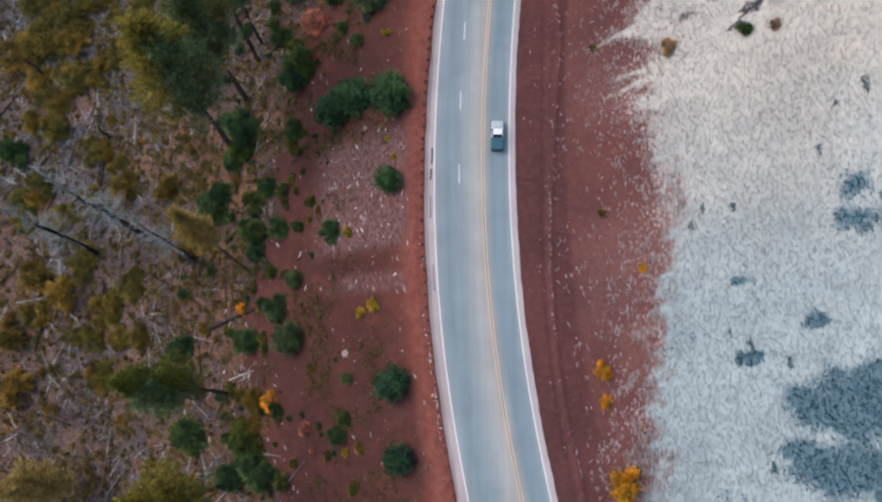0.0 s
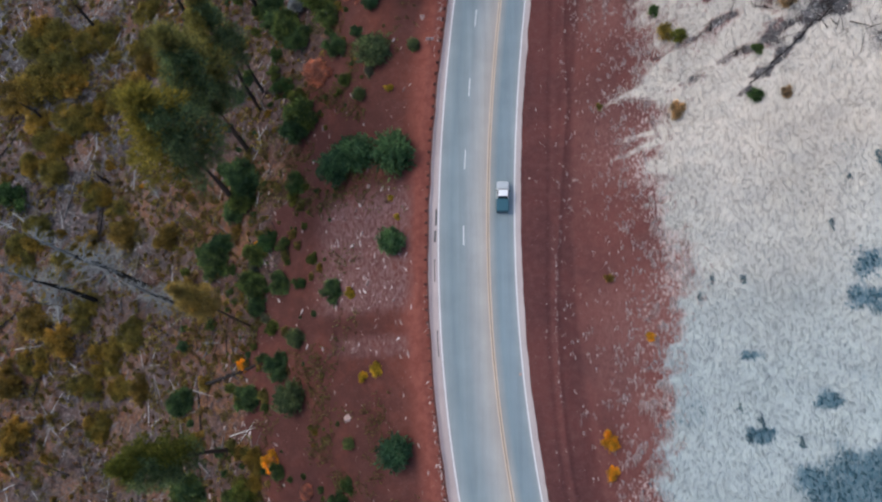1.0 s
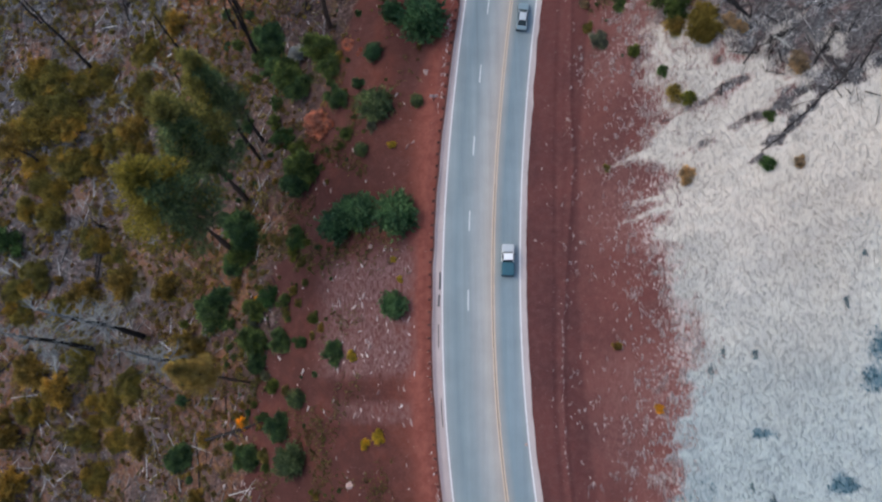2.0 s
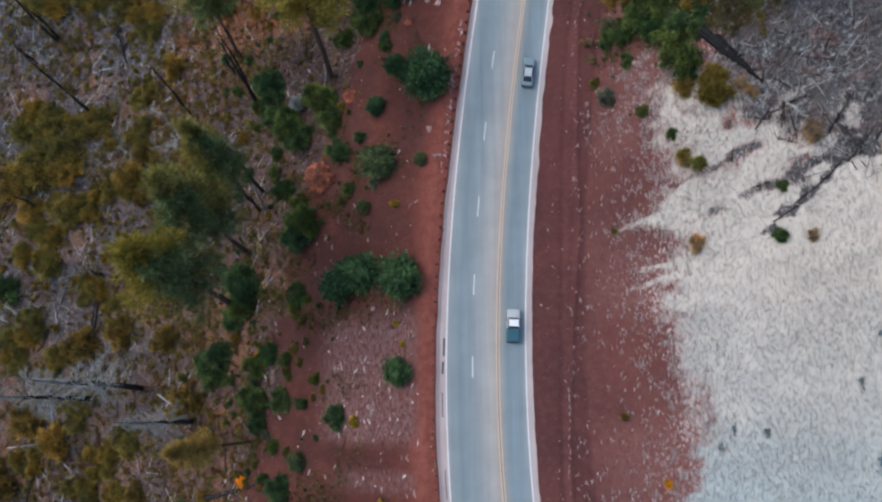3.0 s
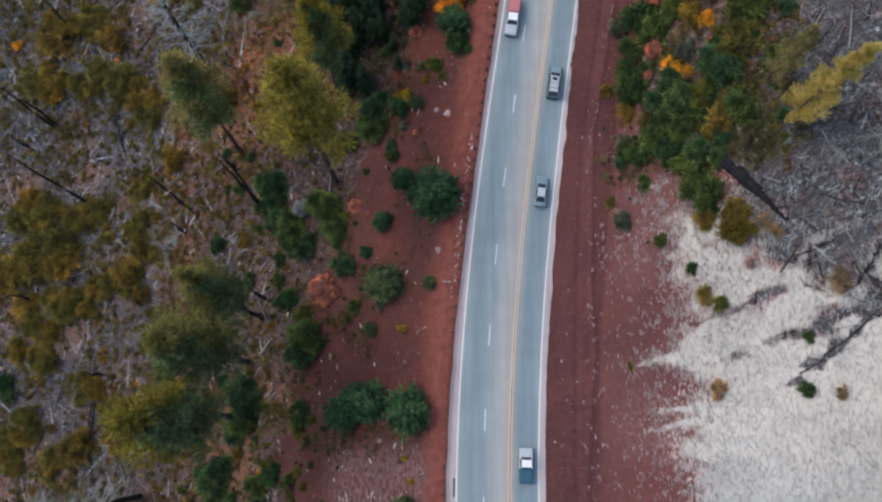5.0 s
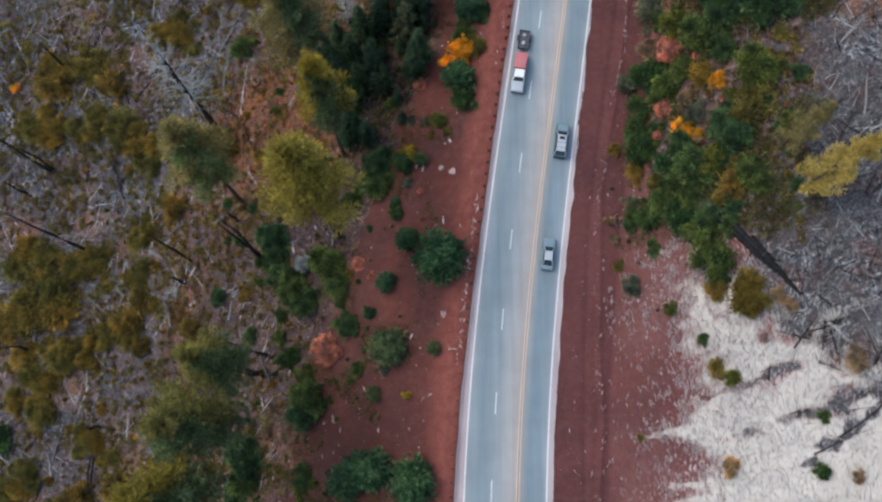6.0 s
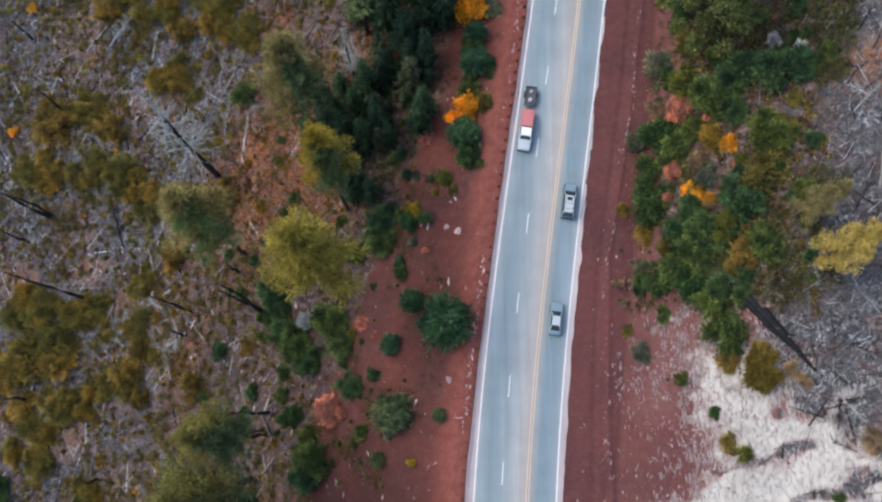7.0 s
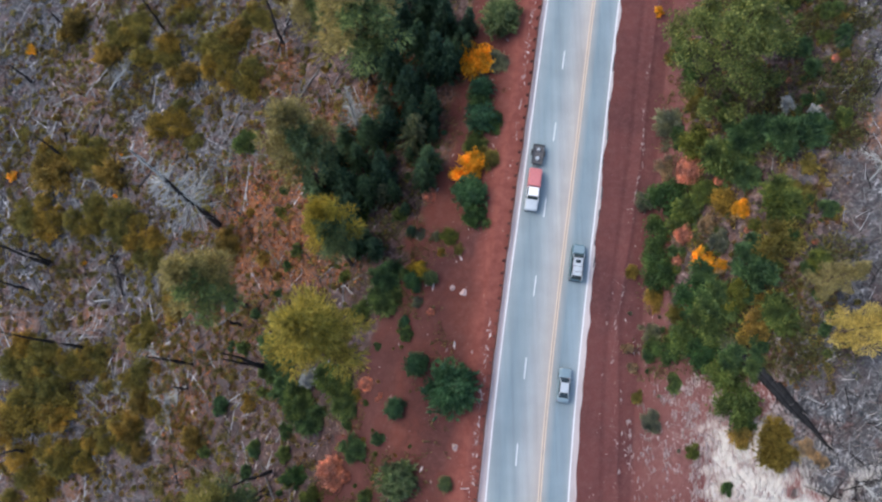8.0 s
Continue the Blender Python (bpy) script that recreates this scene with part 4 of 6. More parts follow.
DARK_SHRUBS_B = [(-21, 80.3, 2.22), (-29.3, 80.5, 2.96), (-32.3, 83.1, 2.56), (26.8, 83.4, 1.31), (-22.7, 84, 2.89), (35.3, 85.2, 1.7), (-34.8, 85.8, 2.2), (33.4, 86.6, 2.14), (-33, 86.9, 2.38), (-33.3, 89.4, 2.65), (-35.5, 90.6, 2.02), (-11.3, 91, 1.19), (31.2, 91.6, 2.92), (38.4, 92.3, 2.87), (-11.8, 92.6, 0.73), (32.1, 94.6, 3.03), (-14.6, 96.7, 3.11), (36.5, 98.2, 3.01), (31.2, 99, 2.19), (-14.4, 100.3, 2.54), (-15.3, 101.1, 1.92), (36, 101.6, 1.96), (40, 107.3, 2.94), (29.8, 108, 2.83), (36.4, 111.9, 2.23), (34.9, 114.5, 3.26), (41, 116.6, 3.35), (43.4, 116.6, 2.68), (37.9, 117.7, 3.16), (-42.8, 128.2, 2.42)]
DARK_SHRUBS = DARK_SHRUBS_A + DARK_SHRUBS_B
GREEN_SHRUBS_A = [(-26.5, -10.7, 2.05), (-13.3, -10.5, 1.11), (-31.8, -5.4, 2.09), (-33.6, -3.3, 2.75), (-14.8, -0.2, 1.19), (-34.6, 13.2, 2.11), (-24.3, 31.9, 1.35), (-33.3, 33.4, 1.74), (-22, 35.6, 1.04), (-28, 39.3, 1.48), (-31.1, 40.2, 2.01), (-24, 41.8, 0.77), (-26.7, 47.5, 1.38), (-26, 49.7, 2.16), (42.6, 53.2, 1.25), (-91.2, 55, 3.34), (43.2, 59.7, 0.85), (34.3, 64.7, 1.31), (-26.4, 65.6, 2.42), (-29.7, 69, 2.06), (31.5, 69.9, 1), (28.1, 74.2, 1.19), (-31.6, 76.2, 1.61), (33.8, 78.4, 1.98), (33, 80.8, 3.49), (32.1, 84.5, 2.88), (30.2, 87.2, 2.69), (26.5, 87.9, 1.97), (28.5, 89.5, 3.03), (-19, 95.2, 2.1), (34.3, 95.4, 2.37)]
GREEN_SHRUBS_B = [(29.4, 95.9, 2.96), (26.2, 99.9, 3.16), (-11.3, 100.5, 1.69), (26.6, 104.9, 2.97), (-4.6, 106.2, 1.41), (-0.9, 108.8, 2.61), (28.3, 110.5, 3.79), (32, 110.5, 2.02), (31.6, 117.9, 3.47), (-0.6, 121.1, 2.17), (1.8, 124.5, 2.18), (0.1, 127.8, 2.4), (32.3, 132.3, 3.43)]
GREEN_SHRUBS = GREEN_SHRUBS_A + GREEN_SHRUBS_B
SAPLINGS = [(-14.7, 6, 1.27), (-25.5, 12.9, 3.07), (-24.8, 22.7, 1.78), (-14.4, 62.7, 1.47), (-5.2, 69.3, 1.16), (-12.1, 69.6, 3.14), (-7.6, 99.6, 1.4), (3.6, 142, 3.86)]
SAGE_SHRUBS = [(-31.1, 26.6, 1.22), (-33.6, 36.2, 1.41), (-12.6, 66.5, 1.1), (24.1, 77.8, 1.46), (24, 78.2, 1.61), (33.1, 88.6, 1.4), (24.8, 90.9, 1.78), (-9.5, 96.1, 1), (33.1, 102.9, 1.54), (-6.7, 106.5, 0.93), (-9.2, 107.2, 0.95), (25, 110.8, 1.72), (29.1, 122.7, 3.12), (3.1, 134.8, 1.89)]
PALE_SHRUBS = [(-27.7, 84.5, 1.8), (44.3, 119.2, 1), (41.6, 121, 1.11)]
BROWN_SHRUBS = [(36.5, 74.8, 3.38)]
OLIVE_SHRUBS_A = [(-24.4, -7.5, 1.2), (-17.8, -5.7, 0.95), (-12.3, -4.5, 0.99), (-31.5, -3.8, 1.46), (-34.7, -3.3, 1.23), (-35.1, -1.7, 1.05), (-32.8, -1.5, 1.69), (-36.3, -1.4, 0.86), (-31.8, -1, 1.51), (-35.2, -0.8, 1.22), (-31.5, 1.2, 1), (-32.1, 2.6, 2.29), (-31.8, 3.2, 0.94), (-31.9, 3.6, 1.37), (-33.9, 3.9, 1.27), (-37.2, 5.1, 1.29), (-69.7, 6.4, 1.41), (-67.5, 6.8, 1.93), (-20.7, 7.6, 0.76), (-67.6, 8.1, 1.83), (-70.5, 8.8, 1.55), (-66.9, 9.1, 2.07), (-67.8, 10, 1.38), (-30.8, 13.5, 1.23), (-64.1, 13.8, 1.29), (-63.2, 14.3, 1.32), (-70.1, 14.4, 1.73), (-62.2, 15, 1.77), (-72.7, 15.3, 1.58), (-64.5, 15.3, 1.83), (-61.4, 15.4, 1.65)]
OLIVE_SHRUBS_B = [(-43.2, 15.8, 1.41), (-73.9, 15.9, 1.58), (-68.9, 16, 1.26), (-62.9, 16, 1.72), (-70.2, 16.3, 1.41), (-71.4, 16.7, 1.85), (-68.3, 18.9, 2.13), (-82.5, 19.1, 1.34), (-65, 19.4, 2.22), (-81.5, 19.7, 1.91), (-85.1, 19.8, 1.54), (-85.7, 21.3, 1.72), (-65, 21.8, 1.85), (-82, 22, 1.77), (-81.8, 22.1, 1.25), (-69.5, 22.3, 1.86), (-66, 22.5, 2.23), (-64.6, 22.9, 2.41), (-60.3, 23.5, 1.93), (-27, 24, 0.91), (-59.1, 24.5, 1.37), (-62.9, 25.1, 1.64), (-59.9, 25.5, 1.48), (-62.7, 27, 1.31), (-59.9, 27.3, 1.97), (-73, 28.2, 1.87), (-74.6, 30.1, 1.48), (-72.3, 31.1, 2.36), (-75.8, 31.4, 1.45), (-71.9, 32.9, 1.91), (-73.5, 33.2, 1.73)]
OLIVE_SHRUBS_C = [(-20.6, 34.1, 0.75), (-27.5, 37, 1.08), (-43.7, 37.3, 1.3), (-79.1, 38.3, 1.87), (-25.1, 38.4, 0.87), (-86.7, 39.2, 1.9), (-85.5, 39.6, 1.4), (-87.9, 39.7, 1.4), (-77.8, 39.9, 2.11), (-75.4, 40.8, 1.74), (-26.2, 40.8, 0.97), (-85.8, 41.2, 1.24), (-89, 41.3, 1.83), (-78.8, 41.6, 1.9), (-86.3, 41.7, 1.76), (-32.9, 41.7, 0.92), (-78.3, 42.1, 1.49), (-75.7, 43, 1.69), (-88.8, 45.1, 2.58), (-85.4, 45.2, 2.65), (-24.7, 45.5, 1.06), (-86.6, 46.1, 1.74), (-82.5, 46.3, 2.22), (-66, 47.1, 1.53), (-86.4, 48.6, 1.71), (-83.6, 48.7, 2.49), (-68.2, 50.6, 1.17), (-65.3, 51.2, 1.58), (-66.3, 51.4, 1.74), (-73.3, 52.2, 1.45), (-69.3, 53.5, 2.13)]
OLIVE_SHRUBS_D = [(-71.2, 54, 2.21), (-70.7, 54.9, 1.68), (-71.3, 55.6, 1.74), (-73.2, 55.9, 1.97), (23.9, 56.6, 0.67), (-81, 59.5, 3.06), (-87, 61, 2.62), (-82.3, 61.5, 2.62), (-87.9, 62.8, 2.09), (-81.3, 64.8, 3.02), (-79.5, 66, 2.48), (32.9, 66, 1.48), (-84.6, 66.5, 2.45), (-83.4, 66.7, 3.01), (-72.8, 69, 1.33), (-75.3, 69.3, 1.73), (-72.5, 69.4, 2.21), (-76.7, 69.5, 3.34), (-75.9, 70.3, 1.42), (-85.6, 70.7, 3.01), (-77.2, 70.7, 2.68), (-72.3, 71.2, 1.42), (-80.8, 71.9, 2.32), (-68.7, 72.5, 1.42), (-71.4, 72.9, 1.96), (-74.1, 73, 1.34), (-63.6, 73.3, 2.04), (-68.5, 73.5, 1.81), (36.7, 73.9, 1.21), (-66.1, 74.4, 1.72), (-72, 74.9, 1.25)]
OLIVE_SHRUBS_E = [(-69.8, 75.3, 1.23), (-69.1, 75.4, 1.36), (-63.3, 75.8, 1.88), (-62, 75.9, 2), (33.6, 75.9, 1.37), (37, 76, 1.3), (-66.3, 76.5, 1.78), (36.8, 77.3, 1.73), (-65.2, 77.4, 1.43), (-56.7, 77.9, 1.32), (-85.4, 78.4, 4.04), (-80.6, 78.9, 2.81), (-59.7, 79, 1.17), (-58, 79.6, 1.52), (-58.4, 80.2, 1.3), (-78.8, 80.4, 3.8), (-78.6, 81.2, 2.46), (22.7, 81.6, 1.23), (-84.5, 82, 3.82), (-19.2, 82, 1.03), (-69, 82.9, 1.21), (-62.1, 83.6, 2.02), (-70.3, 83.7, 1.03), (-80.2, 83.7, 4.03), (-68.3, 83.9, 1.36), (-70, 84.8, 0.94), (-64.4, 84.9, 1.83), (-63.6, 84.9, 1.45), (-61.7, 85.1, 2), (-77.4, 86.2, 1.95), (-84.3, 86.3, 2.45)]
OLIVE_SHRUBS_F = [(-80.9, 86.4, 1.72), (-82.5, 86.6, 2.46), (-62.5, 86.7, 1.35), (-74.9, 86.9, 2.23), (-77.4, 87.1, 2.37), (-71, 87.1, 1.61), (-61.3, 87.3, 2.1), (-89.2, 87.4, 3.3), (-74, 87.4, 1.51), (-72.3, 87.8, 1.68), (-88.7, 88.5, 3.15), (-76.1, 88.5, 1.61), (-85.3, 88.7, 3.02), (-78.2, 88.8, 2.06), (35.1, 89.3, 1.5), (-71.6, 89.8, 2.17), (-73.5, 90.1, 2.13), (-82.8, 90.2, 3.12), (-86.6, 91.1, 3.17), (-61.6, 91.9, 1.98), (-63.6, 92.3, 1.99), (27.9, 93, 1.75), (-63.3, 94, 1.65), (-60.9, 94.1, 1.27), (-60.4, 94.2, 1.82), (25.7, 96.1, 2.14), (-61.3, 96.2, 1.22), (22.7, 100.2, 1.06), (-10.3, 101.5, 1.43), (39.3, 102, 3.66), (-5.9, 103.8, 0.74)]
OLIVE_SHRUBS_G = [(-3.2, 103.9, 0.91), (-60.5, 107.4, 2.38), (-63.9, 107.9, 1.74), (42.6, 108, 1.64), (34.4, 108.6, 2.23), (-59.9, 108.9, 1.51), (-63.5, 110.6, 1.8), (-60.3, 110.9, 2.01), (-62, 111.2, 2.13), (-65.3, 111.3, 2.21), (43.4, 112.3, 1.55), (-68.4, 112.9, 2.06), (-77.2, 113.7, 1.6), (-84.1, 114.3, 3.02), (-74.4, 114.4, 2.2), (-65.4, 114.6, 1.85), (-64.4, 115.2, 1.68), (-73.8, 115.4, 2.22), (-87.4, 115.8, 3.05), (-69.8, 115.8, 2.24), (-78.4, 116, 2.5), (-82.2, 116.4, 2.38), (-67.8, 116.5, 2.73), (-73.9, 117, 1.9), (-89.3, 117.7, 2.16), (-84.7, 118.1, 2.32), (-74, 118.1, 2.53), (1.6, 118.3, 1.96), (-85.1, 120, 2.08), (32.8, 124.1, 2.59), (-74.8, 126.5, 2.19)]
OLIVE_SHRUBS_H = [(-86.2, 127.3, 1.39), (-84.1, 127.8, 1.6), (-78.5, 128.5, 1.45), (-82.6, 128.5, 2.12), (-77.6, 128.6, 2.39), (-85.8, 128.9, 1.32), (-74.1, 129.1, 2.1), (-54, 129.4, 1.12), (-83.7, 129.5, 2.09), (-54.9, 130.2, 1.15), (-52.7, 130.4, 1.3), (-85.2, 130.5, 2.07), (-74.2, 130.9, 1.84), (-53.8, 131.1, 0.8), (-77.4, 132, 1.45), (-56.3, 133, 2.5), (-61.1, 133.5, 2.53), (33.3, 134, 1.63), (-61.1, 134.1, 2.59), (-57.6, 134.4, 1.88), (33, 134.7, 1.58), (30.6, 135, 1.47), (-57.6, 135, 2.52), (-57.2, 137.5, 2.03), (-42.5, 139.2, 2.45), (-46.5, 141.4, 2.19), (-45, 141.4, 1.81), (-41.6, 142.2, 2.13), (-42.2, 143.4, 2.12), (-43.3, 143.6, 2.24), (-47.3, 144, 2.49)]
OLIVE_SHRUBS_I = [(-51, 145, 2.8), (-59.6, 146.6, 2.61), (-47.5, 147.2, 2.9), (-65.5, 147.6, 2.08), (-60.8, 147.9, 2.13), (-65.6, 148.3, 2.33), (-47.1, 148.4, 3.14), (-52, 148.9, 2.48), (-49.7, 149.8, 2.89), (-60, 149.9, 2.63), (-61.4, 150.3, 1.56), (-39.7, 151.9, 1.64), (-70.7, 152.1, 2.67), (-44.6, 152.3, 2.13), (-69, 152.6, 2.4), (-66.9, 153.1, 2.47), (-41.1, 153.1, 1.91), (-40.9, 153.6, 2.19), (-44, 154.7, 1.49), (-72.4, 155.1, 1.82), (-59.1, 155.3, 1.36), (-66.9, 156, 2.27), (-56.4, 156, 1.9), (-42.8, 156.1, 1.52), (-69.3, 156.2, 1.87), (-57.4, 156.3, 1.68), (-60.2, 157.9, 1.5), (-56.9, 158.2, 1.28), (-58.6, 159.4, 1.36)]
OLIVE_SHRUBS = OLIVE_SHRUBS_A + OLIVE_SHRUBS_B + OLIVE_SHRUBS_C + OLIVE_SHRUBS_D + OLIVE_SHRUBS_E + OLIVE_SHRUBS_F + OLIVE_SHRUBS_G + OLIVE_SHRUBS_H + OLIVE_SHRUBS_I
OCHRE_SHRUBS_A = [(-44.4, 5.2, 2.41), (-86.4, 5.9, 3.48), (-58, 15.1, 2.6), (-88.2, 16, 3.77), (-77.3, 24.9, 3.1), (-83.9, 28.5, 3.45), (24.2, 29.9, 0.78), (-47.3, 31.9, 3.92), (-72.4, 43.1, 3.2), (-53, 44, 2.81), (-64, 45.7, 3.23), (-60.5, 71.7, 2.29), (-49.9, 74.4, 2.59), (-91.4, 75.9, 4.02), (-63.5, 76.3, 3.33), (33.5, 76.6, 1.95), (-78.7, 78.1, 2.95), (-58.9, 79.2, 1.25), (-61.2, 80.2, 2.74), (-36, 85.4, 0.83)]
OCHRE_SHRUBS_B = [(36.5, 91.2, 2.34), (37.1, 93.7, 1.5), (-55.1, 97.9, 2.84), (-37.7, 106, 1.45), (-44.8, 109.1, 2.56), (-70.7, 124.4, 3.43), (-83.3, 125.4, 4.13), (-56.1, 143.8, 2.87), (-73.2, 149.2, 2.81), (-45.8, 150.6, 3.05), (-81.5, 156.7, 3.48)]
OCHRE_SHRUBS = OCHRE_SHRUBS_A + OCHRE_SHRUBS_B
YELLOW_SHRUBS = [(-14.8, -5.3, 0.92), (-12.5, 15.9, 0.8), (-10.5, 17, 1.06), (-14.9, 28.9, 1.07), (-7.5, 40.4, 0.51), (-8.6, 43.6, 0.52), (-9.1, 62.5, 0.8), (-8.7, 100.5, 1.2), (-9.4, 101.2, 1.24)]
ORANGE_SHRUBS = [(25.7, -9.6, 3.05), (23.7, 2.2, 1.01), (-29, 2.6, 1.8), (23.6, 6.4, 1.6), (-35.4, 18.8, 1.04), (29.1, 21, 0.75), (32.9, 99.7, 1.29), (31.1, 100.9, 1.95), (36, 107.3, 1.31), (-1.2, 117.7, 3.04), (-92.9, 125.5, 1.19), (-0.2, 135.4, 3.8), (29.1, 143.1, 0.9), (-90.6, 151.7, 1.2)]
TAN_SHRUBS = [(45.9, 52.6, 1.11), (33.6, 53.3, 1.35), (46.9, 66.6, 1.62), (41.3, 73.7, 1.13), (40.1, 75.3, 1.16), (22, 85.8, 0.78), (21.6, 88.6, 0.96), (33.1, 99.3, 1.09), (32.1, 105.6, 1.33), (35.6, 106.8, 0.88), (28.3, 116.1, 2)]
CORAL_SHRUBS = [(-20.8, -5.1, 0.58), (-22, -1.7, 1.17), (-28.8, 2.3, 1.22), (-20.8, 69.4, 1.1), (-23.0, 69.9, 2.3), (-17.6, 83.6, 1.1), (29.4, 104.8, 1.57), (33.9, 112, 1.01), (-7.8, 113.5, 1.06), (30.7, 114.3, 2.18)]
TEAL_MATS = [(43, -6.2, 1.15), (44.9, 7.2, 0.8), (39.9, 7.4, 0.81), (41.1, 9.6, 1.05), (38.9, 11.2, 0.65), (35.1, 26.3, 0.67), (39.9, 27.8, 0.83), (36.5, 28.4, 0.75), (49.2, 33.9, 0.66), (51.4, 39.8, 0.59), (54.5, 41.4, 1.18)]
ROCKS = [(-14.9, 9.8, 0.9), (11.0, 16.1, 0.34), (-12.3, 46.0, 0.47), (13.1, 46.1, 0.25), (-3.8, 74.4, 0.59), (26.9, 82.2, 0.53), (27.8, 82.8, 0.5), (-2.4, 97.1, 0.77), (-4.1, 98.0, 0.52)]


pines = [make_pine(L_PINE, k, L_PINE_SHADE, label="tall olive-green pine with a bare lower trunk") for k in (1, 2, 3)]
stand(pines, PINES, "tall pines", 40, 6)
green = [make_pine(L_GREEN, 9, L_PINE_SHADE, label="tall deep-green pine at the forest edge", shade_share=0.3)]
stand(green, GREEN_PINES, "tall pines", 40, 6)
yellow = [make_pine(L_PINE_YELLOW, k, L_PINE_SHADE, label="tall yellow-green pine on the litter slope", shade_share=0.24) for k in (4, 5)]
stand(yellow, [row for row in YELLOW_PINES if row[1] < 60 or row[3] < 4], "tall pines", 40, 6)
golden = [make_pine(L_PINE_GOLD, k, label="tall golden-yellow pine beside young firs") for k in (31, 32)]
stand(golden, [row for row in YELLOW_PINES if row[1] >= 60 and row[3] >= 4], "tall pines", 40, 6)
straw = [make_pine(L_PINE_STRAW, k, L_PINE_SHADE, label="tall straw-olive pine above young firs", shade_share=0.12) for k in (21, 22)]
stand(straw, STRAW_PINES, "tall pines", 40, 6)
ochre = [make_pine(L_PINE_OCHRE, 6, bare=0.25, label="ochre half-scorched pine among dead trees"), make_pine(L_PINE_OCHRE, 16, bare=0.58, label="ochre half-scorched pine among dead trees"), make_pine(L_PINE_BRIGHT, 26, bare=0.06, label="bright straw-yellow pine above grey fallen branches")]
stand(ochre, OCHRE_PINES, "scorched pines", 40, 6)
pale = [make_pine(L_PINE_PALE, 7, clumps=34, bare=0.14, label="pale dying pine above grey fallen branches")]
stand(pale, PALE_PINES, "scorched pines", 40, 6)
broad = [make_broadleaf(L_BROAD, 8, "spreading green tree above the road cutting")]
stand(broad, BROADLEAF_TREES, "broadleaf trees", 20, 8)
snags = [make_snag(k, False, "charred black standing dead trunk") for k in (1, 2, 3)]
for k, (x, y, h) in enumerate(SNAGS):
    tagged(copy_thing(snags[k % 3], pose(x, y, land_at(x, y), 0, 0, k * 77) @ Matrix.Diagonal((0.85, 0.85, h / 30, 1))), group="charred snags")
bleached = [make_snag(k, True, "dead standing pine with bleached grey limbs") for k in (11, 12, 13)]
for k, (x, y, h) in enumerate(BLEACHED_SNAGS):
    tagged(copy_thing(bleached[k % 3], pose(x, y, land_at(x, y), 0, 0, k * 77) @ Matrix.Diagonal((min(1.2, h / 34), min(1.2, h / 34), h / 30, 1))), group="bleached snags")
retire(pines + green + yellow + golden + straw + ochre + pale + broad + snags + bleached)

firs = [make_fir(L_FIR, k, "young dark blue-green fir in a dense stand") for k in (1, 2, 3)]
local = random.Random(3)
more = [(road_x(y).item() + local.uniform(-40, -20) + (y - 125) * 0.08, y, local.uniform(0.9, 2.3)) for y in [local.uniform(104, 160) for _ in range(64)]]
spread(firs, FIRS + more, "young firs", 2.1, tall=1.35)
light_firs = [make_fir(L_FIR_LIGHT, 4, "young grey-green fir beside darker ones")]
spread(light_firs, LIGHT_FIRS, "young firs", 1.9)
retire(firs + light_firs)

BUSHES = [
    ("juniper_bush", L_JUNIPER, JUNIPERS, "dense deep-green juniper bush on red soil", 1.6, True, 9, 640, 0.15),
    ("dark_shrub", L_DARK, DARK_SHRUBS, "dark green ragged shrub at the forest edge", 1.0, True, 10, 560, 0.17),
    ("green_shrub", L_GREEN, GREEN_SHRUBS, "mid-green leafy shrub on the roadside slope", 1.0, False, 9, 900, 0.1),
    ("young_pine", L_SAPLING, SAPLINGS, "young light-green pine on the red bank", 1.4, True, 9, 560, 0.24),
    ("sage_shrub", L_SAGE, SAGE_SHRUBS, "small sage-grey shrub on red soil", 0.85, True, 7, 360, 0.17),
    ("pale_shrub", L_WHITE, PALE_SHRUBS, "pale grey dead shrub with bare sprays", 2.2, True, 9, 420, 0.2),
    ("brown_shrub", L_BROWN, BROWN_SHRUBS, "wide olive-brown shrub at the end of the grass", 0.75, True, 12, 700, 0.13),
    ("olive_shrub", L_OLIVE, OLIVE_SHRUBS, "olive-brown shrub among forest litter", 0.55, True, 12, 330, 0.13),
    ("ochre_shrub", L_OCHRE, OCHRE_SHRUBS, "ochre autumn shrub among dry litter", 0.7, True, 8, 380, 0.17),
    ("yellow_shrub", L_YELLOW, YELLOW_SHRUBS, "small bright yellow autumn shrub on the red bank", 0.9, False, 8, 800, 0.13),
    ("orange_shrub", L_ORANGE, ORANGE_SHRUBS, "bright orange autumn shrub", 0.9, False, 8, 700, 0.12),
    ("tan_shrub", L_TAN, TAN_SHRUBS, "dull tan autumn shrub in pale grass", 0.7, True, 8, 420, 0.16),
    ("coral_shrub", L_CORAL, CORAL_SHRUBS, "coral-red autumn shrub on red soil", 0.9, False, 10, 2000, 0.15),
]
